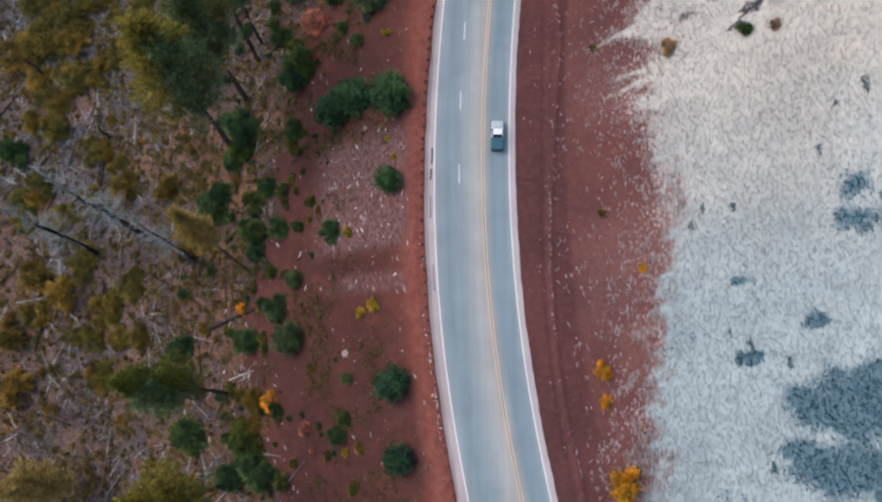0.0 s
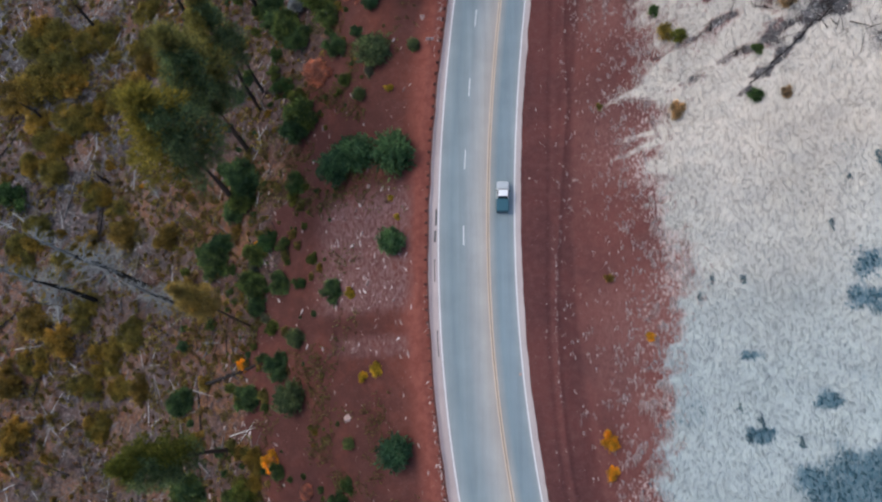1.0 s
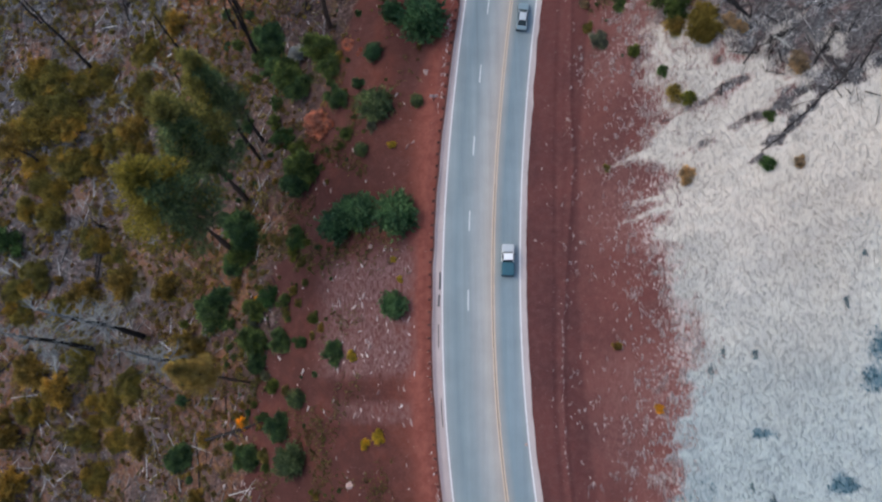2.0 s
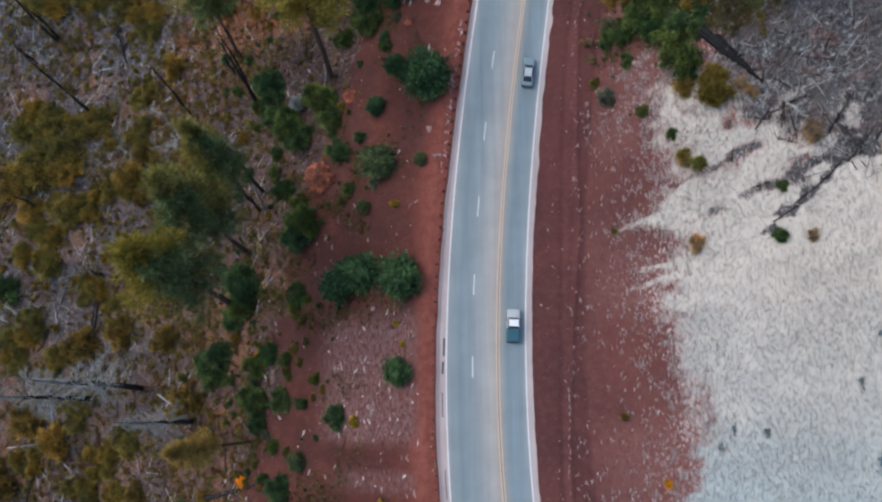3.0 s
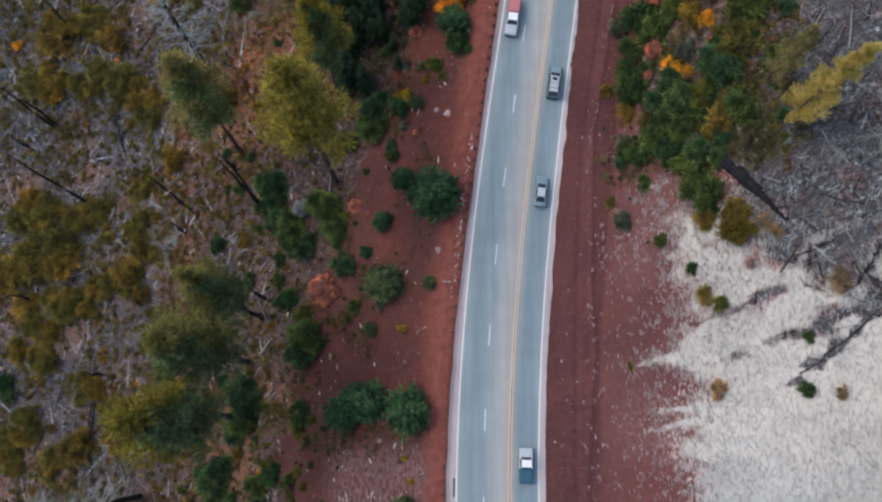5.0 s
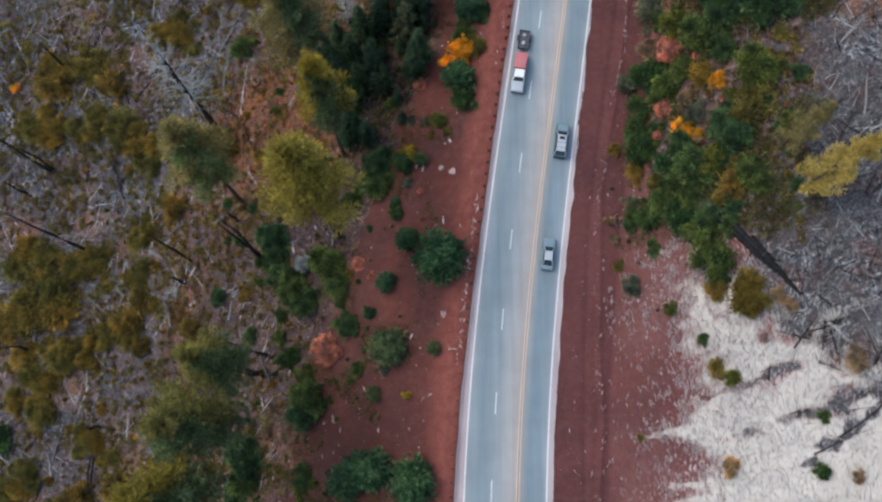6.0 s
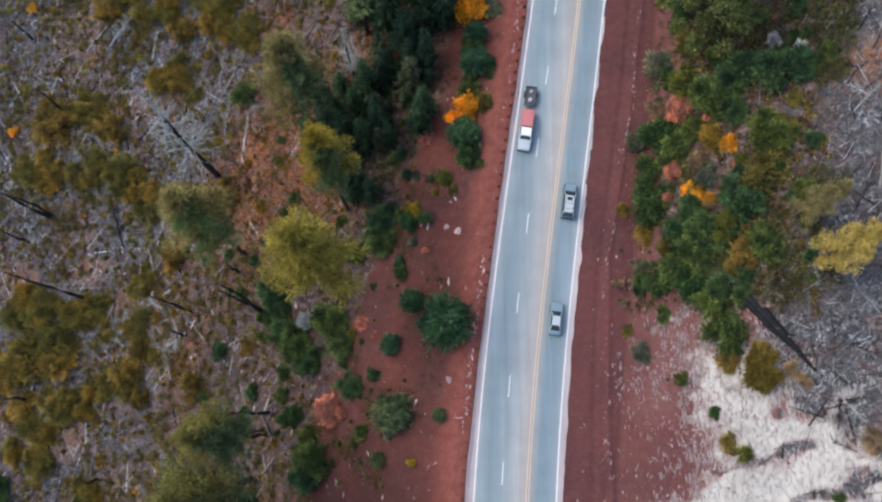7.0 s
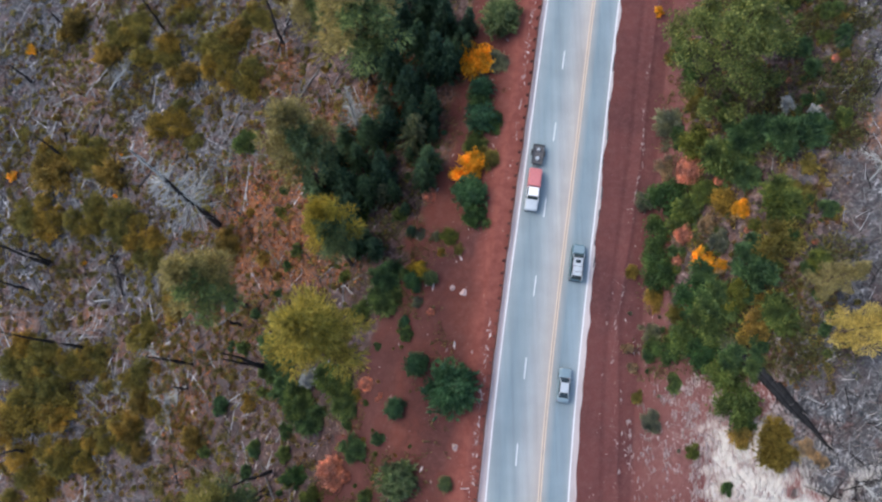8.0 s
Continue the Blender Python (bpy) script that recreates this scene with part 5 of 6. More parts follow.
# small ones that fill the slopes between: how many, from u to u, from y to y, least and largest radius
FILL = {
    "juniper_bush": [(7, -26, -16, 96, 150, 0.4, 0.9)],
    "dark_shrub": [(34, -36, -17, 94, 165, 0.4, 1.4), (22, -38, -26, -20, 94, 0.25, 0.8), (80, 14, 33, 84, 136, 0.5, 1.5), (40, 15, 33, 136, 168, 0.8, 2.0), (64, -56, -36, -20, 110, 0.4, 1.4)],
    "green_shrub": [(20, -34, -17, 62, 112, 0.2, 0.6), (60, 13, 32, 84, 136, 0.4, 1.3), (30, 13, 31, 136, 168, 0.6, 1.9), (90, -46, -24, -20, 75, 0.2, 0.7), (20, -36, -24, -20, 160, 0.25, 0.7), (30, -50, -38, -20, 160, 0.4, 1.3)],
    "sage_shrub": [(8, 10, 22, 70, 160, 0.3, 0.7), (26, 13, 34, 86, 168, 0.3, 0.9)],
    "tan_shrub": [(26, 14, 38, 84, 168, 0.25, 0.8)],
    "olive_shrub": [(20, -44, -22, -20, 95, 0.2, 0.7), (16, 13, 36, 86, 168, 0.3, 1.0)],
    "ochre_shrub": [(260, -118, -36, -25, 168, 0.35, 1.2), (16, -34, -13, 60, 150, 0.25, 0.7), (22, 13, 38, 86, 165, 0.25, 0.8)],
    "orange_shrub": [(9, -100, -40, -20, 160, 0.25, 0.6)],
    "coral_shrub": [(8, -34, -14, 60, 160, 0.25, 0.6), (22, 13, 32, 86, 160, 0.25, 0.8)],
}
for name, material, rows, label, tall, spiky, lobes, count, size in BUSHES:
    if name in ("juniper_bush", "young_pine"):
        kinds = [make_conifer_bush(name, material, k, label, tall) for k in (1, 2, 3)]
    else:
        kinds = [make_bush(name, material, k, label, tall, spiky, lobes, count, size, 0.35 if name == "coral_shrub" else 1.0) for k in (1, 2, 3)]
    fill = []
    local = random.Random(len(name) * 31 + len(rows))
    for count_more, u0, u1, y0, y1, small, large in FILL.get(name, ()):
        while count_more > 0:
            u, y = local.uniform(u0, u1), local.uniform(y0, y1)
            x = road_x(y).item() + u
            if value_noise(x, y, 8, len(name)).item() > 0.38:
                fill.append((x, y, small + (large - small) * local.random() ** 1.8))
                count_more -= 1
    spread(kinds, list(rows) + fill, name.replace("_", " ") + "s")
    retire(kinds)
mats = [make_mat("teal_ground_cover", L_TEAL, k, "low dark teal ground cover in pale grass") for k in (1, 2, 3)]
spread(mats, TEAL_MATS, "teal ground cover")
retire(mats)


# ---- what nobody could count: undergrowth, grass, stones and twigs ----
def scatter(n, u0, u1, y0, y1, keep):
    u, y = rng.uniform(u0, u1, n), rng.uniform(y0, y1, n)
    x = road_x(y) + u
    ok = rng.uniform(0, 1, n) < keep(x, y, u)
    x, y = x[ok], y[ok]
    return np.stack([x, y, land(x, y)], -1)


def stuff(name, tris, material, label, category):
    tagged(new(name, triangles(name, tris, material)), label, category, kind="stuff")


def prisms(at, way, length, radius):
    """Thin three-sided sticks from points along a way."""
    way = unit(way)
    side = unit(np.cross(way, np.array([0.02, 0.03, 1.0])))
    up = np.cross(side, way)
    ends = []
    for e, k in ((0.0, 1.0), (1.0, 0.35)):
        c = at + way * (length * e)[:, None]
        ends.append([c + (side * math.cos(a) + up * math.sin(a)) * (radius * k)[:, None] for a in (0.5, 2.6, 4.7)])
    tris = []
    for s in range(3):
        a, b, c, d = ends[0][s], ends[0][(s + 1) % 3], ends[1][(s + 1) % 3], ends[1][s]
        tris += [np.stack([a, b, c], 1), np.stack([a, c, d], 1)]
    return np.stack(tris, 1).reshape(-1, 3, 3)


def joined(name, tris, per, material, label, category):
    """As stuff(), but with each piece welded, so that it takes one tone."""
    n = len(tris) // per
    v = tris.reshape(n, per * 3, 3)
    me = raw_mesh(name, v.reshape(-1, 3), np.arange(len(tris) * 3).reshape(-1, 3), [material])
    bm = bmesh.new()
    bm.from_mesh(me)
    bmesh.ops.remove_doubles(bm, verts=bm.verts, dist=0.0005)
    bm.to_mesh(me)
    bm.free()
    tagged(new(name, me), label, category, kind="stuff")


def island_material(name, stops, rough=0.9):
    n = Nodes(name, rough, 0.1)
    return n.done(n.mix(1.0, n.ramp(n.island(), stops), n.ramp(n.noise(3.0, 4.0), [(0.3, 0.75), (0.7, 1.15)]), "MULTIPLY"))


M_TWIGS = island_material("weathered_twigs", [(0.0, (0.03, 0.026, 0.025)), (0.35, (0.11, 0.10, 0.098)), (0.75, (0.21, 0.208, 0.208)), (1.0, (0.42, 0.42, 0.42))])
M_BLEACHED = island_material("bleached_branches", [(0.0, (0.10, 0.10, 0.103)), (0.5, (0.27, 0.275, 0.275)), (1.0, (0.53, 0.54, 0.54))])
M_STONES = island_material("pale_pink_and_white_stones", [(0.0, (0.20, 0.12, 0.11)), (0.5, (0.36, 0.27, 0.255)), (1.0, (0.64, 0.58, 0.56))])

at = scatter(90000, 12, 62, -35, 92, lambda x, y, u: np.clip(zones(x, y)[0] * 1.6 - 0.2, 0, 1) * np.clip(1 - 1.15 * zones(x, y)[5], 0.04, 1))
at = at[rng.uniform(0, 1, len(at)) > 0.45 * np.clip((at[:, 1] - 64) / 12, 0, 1)]
me = triangles("pale_grass", laid_blades(at + np.array([0, 0, 0.03]), np.tile([[-0.06, -1.0, 0.05]], (len(at), 1)), np.full(len(at), 0.5), np.full(len(at), 0.022), 5, 0.12), L_GRASS)
for name, k in (("moss", 5), ("cool", 7)):
    me.attributes.new(name, "FLOAT", "POINT").data.foreach_set("value", np.repeat(zones(at[:, 0], at[:, 1])[k], 15).astype(np.float32))
tagged(new("pale_grass", me), "bleached dry grass on the slope above the road", "grass", kind="stuff")

at = scatter(52000, 10.5, 30, -35, 90, lambda x, y, u: np.clip(1.3 - zones(x, y)[0] * 1.3, 0, 1) * (0.05 + 0.95 * np.clip(1 - (np.interp(y, GRASS_Y, GRASS_U) - u) / 10, 0, 1) ** 1.5) * np.clip((value_noise(x * 2.0, y * 1.1, 1.3, 62) - 0.54) * 4, 0.015, 0.9))
stuff("pale_tufts", laid_blades(at + np.array([0, 0, 0.05]), np.tile([[-0.05, -1.0, 0.16]], (len(at), 1)), np.full(len(at), 0.7), np.full(len(at), 0.055), 3, 0.28), L_FRINGE, "pinkish pale tufts thinning out over the red cutting", "grass")
at = scatter(21000, -122, -24, -30, 172, lambda x, y, u: np.clip((-u - 28) / 18, 0.3, 1) * (0.8 + 0.2 * np.clip((y - 5) / 35, 0, 1)) * zones(x, y)[1] * np.clip((value_noise(x, y, 5, 41) - 0.25) * 2.0, 0.1, 1))
at_low = scatter(3600, -122, -34, -28, 170, lambda x, y, u: (0.65 + 0.35 * np.clip((y - 5) / 35, 0, 1)) * zones(x, y)[1] * np.clip((value_noise(x, y, 9, 43) - 0.35) * 2.5, 0, 1))
k = len(at_low)
v = ball_points(k * 90, 0.45)
v[:, 2] = np.abs(v[:, 2])
c = np.repeat(at_low, 90, 0) + v * np.repeat(0.5 + 1.1 * rng.uniform(0, 1, k) ** 1.5, 90)[:, None] * rng.uniform(0.2, 1.05, (k * 90, 1))
stuff("low_brush", blades(c, v + (0, 0, 0.6), np.full(len(c), 0.3), np.full(len(c), 0.085), 2, 0.45), L_BRUSH, "low olive and ochre brush across the litter slope", "undergrowth")
at_low = scatter(2600, -122, -36, -28, 170, lambda x, y, u: zones(x, y)[1] * np.clip((value_noise(x, y, 6, 45) - 0.3) * 2.5, 0, 1))
k = len(at_low)
v = ball_points(k * 110, 0.8)
v[:, 2] = np.abs(v[:, 2])
c = np.repeat(at_low, 110, 0) + v * np.repeat(0.3 + 0.5 * rng.uniform(0, 1, k) ** 1.5, 110)[:, None] * rng.uniform(0.4, 1.05, (k * 110, 1))
stuff("small_round_brush", blades(c, v + (0, 0, 0.5), np.full(len(c), 0.2), np.full(len(c), 0.06), 2, 0.4), L_OCHRE, "small round ochre brush dotted across the litter slope", "undergrowth")
at_low = scatter(1500, -120, -44, 15, 172, lambda x, y, u: zones(x, y)[1] * np.clip((value_noise(x, y, 7, 46) - 0.35) * 2.5, 0, 1) * (0.3 + 0.7 * np.clip((y - 60) / 50, 0, 1)))
k = len(at_low)
v = ball_points(k * 170, 0.8)
v[:, 2] = np.abs(v[:, 2])
c = np.repeat(at_low, 170, 0) + v * np.repeat(0.45 + 0.6 * rng.uniform(0, 1, k) ** 1.5, 170)[:, None] * rng.uniform(0.35, 1.08, (k * 170, 1))
stuff("round_olive_brush", blades(c, v + (0, 0, 0.5), np.full(len(c), 0.22), np.full(len(c), 0.06), 2, 0.45), L_OLIVE, "round olive brush dotted over the burnt slope", "undergrowth")
at_teal = scatter(26000, 16, 60, -32, 44, lambda x, y, u: np.clip(zones(x, y)[5] * 2.0 - 0.6, 0, 1) * zones(x, y)[0])
stuff("teal_weeds", blades(at_teal, np.tile([[0.0, -0.8, 0.5]], (len(at_teal), 1)), np.full(len(at_teal), 0.6), np.full(len(at_teal), 0.075), 4, 0.5), L_TEAL, "dark teal weeds spreading through pale grass", "weeds")
at = np.concatenate([at, scatter(2600, 12.5, 34, 82, 172, lambda x, y, u: zones(x, y)[1] * 0.8)])
rng.shuffle(at)
for name, mine, material, label in (
    ("dry_undergrowth", at[::3], L_WEED, "dry ochre undergrowth over forest litter"),
    ("olive_undergrowth", at[1::3], L_OLIVE, "low olive undergrowth over forest litter"),
    ("rusty_undergrowth", at[2::3], L_RUST, "low rust-brown undergrowth over forest litter"),
):
    k = len(mine)
    size = 0.28 + 0.75 * rng.uniform(0, 1, k) ** 1.7
    v = ball_points(k * 20, 0.5)
    v[:, 2] = np.abs(v[:, 2])
    c = np.repeat(mine, 20, 0) + v * np.repeat(size, 20)[:, None] * rng.uniform(0.3, 1, (k * 20, 1))
    stuff(name, blades(c, v + (0, 0, 0.5), np.full(len(c), 0.34), np.full(len(c), 0.1), 2, 0.5), material, label, "undergrowth")

at = scatter(30000, -42, -10.5, -30, 172, lambda x, y, u: 0.5 * np.clip((value_noise(x, y, 5, 42) - 0.5) * 4, 0, 1) * np.clip((-u - 12) / 12, 0, 1))
v = np.repeat(at, 8, 0) + rng.normal(0, 0.35, (len(at) * 8, 3)) * (1, 1, 0.3) + (0, 0, 0.12)
stuff("green_weeds", blades(v, np.tile([[0, 0, 1.0]], (len(v), 1)), np.full(len(v), 0.35), np.full(len(v), 0.08), 2, 0.8), L_MIXED, "small green and rusty weeds on red soil", "weeds")

at = scatter(9000, 12.5, 36, 84, 172, lambda x, y, u: np.clip((value_noise(x, y, 4, 44) - 0.3) * 2, 0, 1) * np.clip((u - 12) / 5, 0, 1))
v = np.repeat(at, 10, 0) + rng.normal(0, 0.45, (len(at) * 10, 3)) * (1, 1, 0.5) + (0, 0, 0.3)
stuff("thicket_weeds", blades(v, np.tile([[0, 0, 1.0]], (len(v), 1)), np.full(len(v), 0.4), np.full(len(v), 0.09), 2, 0.8), L_MIXED, "tangled green and rusty weeds between the shrubs", "weeds")


def twigs(name, n, u0, u1, y0, y1, keep, low, high, thick, label, material=None):
    at = scatter(n, u0, u1, y0, y1, keep)
    k = len(at)
    ang = rng.normal(1.35, 0.75, k)
    length = rng.uniform(low, high, k) ** 1.0
    way = np.stack([np.cos(ang), np.sin(ang), np.zeros(k)], -1)
    far = at + way * length[:, None]
    way[:, 2] = (land(far[:, 0], far[:, 1]) - at[:, 2]) / length + rng.uniform(0, 0.08, k)
    joined(name, prisms(at + (0, 0, 0.1), way, length, rng.uniform(0.5, 1.2, k) * thick), 6, material or M_TWIGS, label, "fallen branches")


twigs("fallen_branches", 8000, -122, -30, -30, 172, lambda x, y, u: zones(x, y)[1] * (0.25 + 0.75 * zones(x, y)[2]), 0.8, 4.2, 0.07, "grey fallen branches littering the forest floor")
twigs("long_branches", 2000, -122, -32, -30, 172, lambda x, y, u: zones(x, y)[1] * np.clip((value_noise(x, y, 7, 83) - 0.3) * 2.4, 0.1, 1), 2.0, 7.0, 0.1, "long bleached branches lying across the forest floor", M_BLEACHED)
twigs("dead_poles", 170, -120, -34, 0, 172, lambda x, y, u: zones(x, y)[1] * np.clip((value_noise(x, y, 11, 85) - 0.3) * 2.4, 0.1, 1), 5.0, 11.0, 0.13, "long bare grey poles lying on the forest floor")
M_CHARSTICK = island_material("charred_sticks", [(0.0, (0.010, 0.010, 0.011)), (0.6, (0.030, 0.028, 0.028)), (1.0, (0.07, 0.062, 0.06))])
twigs("charred_sticks", 1500, -122, -32, -30, 172, lambda x, y, u: zones(x, y)[1] * np.clip((value_noise(x, y, 9, 84) - 0.3) * 2.4, 0.1, 1), 1.2, 5.0, 0.13, "charred black sticks lying across the forest floor", M_CHARSTICK)
twigs("slope_sticks", 760, 24, 60, 60, 172, lambda x, y, u: zones(x, y)[2] * zones(x, y)[1], 1.0, 4.2, 0.11, "charred black sticks among the grey brush", M_CHARSTICK)
twigs("slope_branches", 3400, 24, 62, 55, 172, lambda x, y, u: zones(x, y)[2] * zones(x, y)[1], 0.7, 3.6, 0.055, "grey fallen branches heaped above the grass")


def stems(name, n, u0, u1, y0, y1, keep, low, high, thick, material, label):
    """Thin dead stalks that stand or lean."""
    at = scatter(n, u0, u1, y0, y1, keep)
    k = len(at)
    way = np.concatenate([rng.normal(0, 0.22, (k, 2)), np.ones((k, 1))], 1)
    joined(name, prisms(at - (0, 0, 0.1), way, low + (high - low) * rng.uniform(0, 1, k) ** 2, rng.uniform(0.5, 1.2, k) * thick), 6, material, label, "dead stalks")


M_STALKS = island_material("dry_lilac_and_straw_stalks", [(0.0, (0.08, 0.055, 0.05)), (0.4, (0.20, 0.155, 0.15)), (0.75, (0.30, 0.26, 0.25)), (1.0, (0.46, 0.43, 0.41))])
stems("standing_stalks", 17000, -122, -26, -28, 172, lambda x, y, u: zones(x, y)[1] * np.clip((value_noise(x, y, 4, 81) - 0.3) * 2.2, 0.05, 1), 0.8, 3.8, 0.06, M_STALKS, "thin dry stalks standing in the forest litter")
stems("thicket_stalks", 3000, 15, 52, 66, 172, lambda x, y, u: zones(x, y)[1] * np.clip((value_noise(x, y, 4, 82) - 0.3) * 2.2, 0.05, 1), 0.8, 3.0, 0.055, M_STALKS, "thin dry stalks standing between the shrubs")
at = scatter(36000, -76, -24, 60, 150, lambda x, y, u: zones(x, y)[3] * zones(x, y)[1] * 0.9)
stuff("fallen_leaves", leaves(at + np.array([0, 0, 0.12]) + rng.uniform(0, 0.35, (len(at), 1)) * np.array([0, 0, 1.0]), np.full(len(at), 0.36)), L_FALLEN, "rust-orange fallen leaves over the forest floor", "leaves")


def stones(name, n, u0, u1, y0, y1, keep, low, high, label):
    at = scatter(n, u0, u1, y0, y1, keep)
    k = len(at)
    corners = unit(np.array([(1, 0, 0), (0, 1, 0), (-1, 0, 0), (0, -1, 0), (0, 0, 1.0)]))
    size = (low + (high - low) * rng.uniform(0, 1, k) ** 2.5)[:, None]
    turn = rng.normal(0, 0.5, k)
    c, s = np.cos(turn), np.sin(turn)
    pts = []
    for p in corners:
        q = np.tile(p, (k, 1)) * rng.uniform(0.6, 1.4, (k, 3)) * (0.7, 2.5, 0.6)
        pts.append(at + np.stack([q[:, 0] * c - q[:, 1] * s, q[:, 0] * s + q[:, 1] * c, q[:, 2]], -1) * size)
    tris = np.stack([np.stack([pts[a], pts[(a + 1) % 4], pts[4]], 1) for a in range(4)], 1).reshape(-1, 3, 3)
    joined(name, tris, 4, M_STONES, label, "stones")


stones("cutting_stones", 26000, 7, 27, -30, 110, lambda x, y, u: (1 - zones(x, y)[0] * 0.8) * (0.06 + 0.5 * zones(x, y)[9]) * np.clip((value_noise(x, y, 4, 51) - 0.25) * 2.0, 0.04, 1), 0.03, 0.13, "pale stones strewn over the red cutting")
stones("bank_stones", 3200, -40, -11, -30, 150, lambda x, y, u: np.clip(0.12 + zones(x, y)[4] * 0.9, 0, 1), 0.07, 0.32, "pale stones strewn over the red bank")
stones("litter_stones", 4600, -120, -36, -30, 160, lambda x, y, u: np.clip((value_noise(x, y, 11, 52) - 0.3) * 2, 0, 1), 0.07, 0.38, "pale stones among forest litter")
stones("verge_stones", 900, -10.0, -9.35, -20, 160, lambda x, y, u: np.clip((value_noise(y, y * 0, 9, 53) - 0.35) * 3, 0, 1), 0.05, 0.2, "pale stones under the guardrail")

# single rocks
rock = bmesh.new()
bmesh.ops.create_icosphere(rock, subdivisions=2, radius=1.0)
for v in rock.verts:
    v.co *= 0.8 + 0.45 * noise.noise(v.co * 1.7)
    v.co.z *= 0.6
me = bpy.data.meshes.new("rock")
rock.to_mesh(me)
rock.free()
me.materials.append(M_STONE)
first = tagged(new("rock", me), "pale pinkish boulder on red soil", "rock")
spread([first], ROCKS, "boulders")
retire([first])

# fallen trunks
logs = [make_log(k, M_LOG, "weathered grey fallen trunk on forest litter", 8.0 + k, 0.19) for k in (1, 2)]
dark_logs = [make_log(k, M_CHAR, "charred black fallen trunk on forest litter", 7.0 + k, 0.22, 5) for k in (3, 4)]


def lay(template, x, y, turn, size=1.0):
    a, r = radians(turn), 3.5 * size
    dx, dy = math.cos(a) * r, math.sin(a) * r
    rise = math.atan2(land_at(x + dx, y + dy) - land_at(x - dx, y - dy), 2 * r)
    z = (land_at(x + dx, y + dy) + land_at(x - dx, y - dy)) / 2
    m = Matrix.Translation((x, y, max(z, land_at(x, y)) + 0.05)) @ Euler((0, 0, a)).to_matrix().to_4x4() @ Euler((0, -rise, 0)).to_matrix().to_4x4() @ Matrix.Scale(size, 4)
    return tagged(copy_thing(template, m), group="fallen trunks")


def make_fallen_pine(seed, material, label):
    """A dead pine lying along x, 9 m long, its bare limbs splayed flat to both sides."""
    local = random.Random(seed)
    bm = tapered(bmesh.new(), [(-4.5, 0, 0.2), (-1.5, 0.12, 0.24), (2, -0.1, 0.22), (4.8, 0, 0.12)], (0.2, 0.17, 0.11, 0.03), 6)
    for k in range(46):
        x, side = local.uniform(-2.5, 4.5), local.choice((-1, 1))
        r, ang = local.uniform(0.7, 2.6) * (1.1 - 0.1 * x), local.uniform(0.35, 1.35)
        mid = (x + math.cos(ang) * r * 0.55, side * math.sin(ang) * r * 0.55, 0.3 + local.uniform(0, 0.4))
        tip = (x + math.cos(ang) * r, side * math.sin(ang) * r, 0.15 + local.uniform(0, 0.5))
        tapered(bm, [(x, 0, 0.22), mid, tip], (0.05, 0.035, 0.012), 4)
        fork = ang + local.uniform(-0.7, 0.7)
        tapered(bm, [mid, (mid[0] + math.cos(fork) * r * 0.45, mid[1] + side * math.sin(fork) * r * 0.45, mid[2] * 0.8)], (0.028, 0.01), 3)
    me = bpy.data.meshes.new("fallen_pine")
    bm.to_mesh(me)
    bm.free()
    me.materials.append(material)
    return tagged(new("fallen_pine", me), label, "fallen tree")


dead_pines = [make_fallen_pine(k, M_GREY_WOOD, "bleached grey fallen pine with splayed bare limbs") for k in (1, 2, 3)]
dead_pines += [make_fallen_pine(4, M_CHAR, "charred black fallen pine with splayed bare limbs")]
local = random.Random(15)
laid = 0
while laid < 58:
    u, y = (local.uniform(-102, -44), local.uniform(25, 165)) if laid < 38 else (local.uniform(25, 52), local.uniform(68, 140))
    x = road_x(y).item() + u
    here = zones(np.array([x]), np.array([y]))
    if here[1][0] * here[2][0] < 0.35:
        continue
    lay(dead_pines[3 if laid % 4 == 3 else laid % 3], x, y, local.gauss(100, 55), local.uniform(0.5, 1.0) if u < 0 else local.uniform(0.3, 0.55))
    laid += 1
# charred brush heaped at the head of the field
for x, y, turn, size in ((44.6, 70.9, 20, 0.4), (50.0, 68.4, 60, 0.62), (50.9, 64.6, 110, 0.5), (44.4, 65.9, 150, 0.3), (41.0, 60.3, 15, 0.28), (44.2, 69.7, 80, 0.42), (45.7, 71.6, 10, 0.36)):
    lay(dead_pines[3], x, y, turn, size)
retire(dead_pines)
local = random.Random(5)
laid = 0
while laid < 90:
    u, y = local.uniform(-104, -34), local.uniform(-22, 165)
    x = road_x(y).item() + u
    if zones(np.array([x]), np.array([y]))[1][0] < 0.6:
        continue
    lay(logs[laid % 2] if local.random() < 0.62 else dark_logs[laid % 2], x, y, local.gauss(75, 45), local.uniform(0.45, 1.0))
    laid += 1
laid = 0
while laid < 16:
    u, y = local.uniform(27, 56), local.uniform(66, 150)
    x = road_x(y).item() + u
    if zones(np.array([x]), np.array([y]))[2][0] < 0.6:
        continue
    lay(logs[laid % 2] if laid % 3 else dark_logs[0], x, y, local.gauss(70, 50), local.uniform(0.4, 0.75))
    laid += 1
# bleached trunks lying on the ash slope
pale_log = make_log(21, M_LOG, "bleached bare trunk lying on the ash slope", 8.0, 0.22, 3)
for x, y, turn, size in ((43.8, 101.5, 109, 0.5), (45.1, 101.3, 73, 0.44), (51.8, 101.3, 80, 0.8), (47.3, 105.1, 102, 0.4), (39.7, 113.6, 81, 0.4), (46.5, 95.5, 128, 0.4)):
    lay(pale_log, x, y, turn, size)
retire([pale_log])
# the long burnt trunk on the lower slope
lay(dark_logs[1], -37.6, 17.4, 16, 1.5)
burnt = [make_log(9, M_BURNT, "thick charred fallen trunk beside the thicket", 8.5, 0.42, 6)]
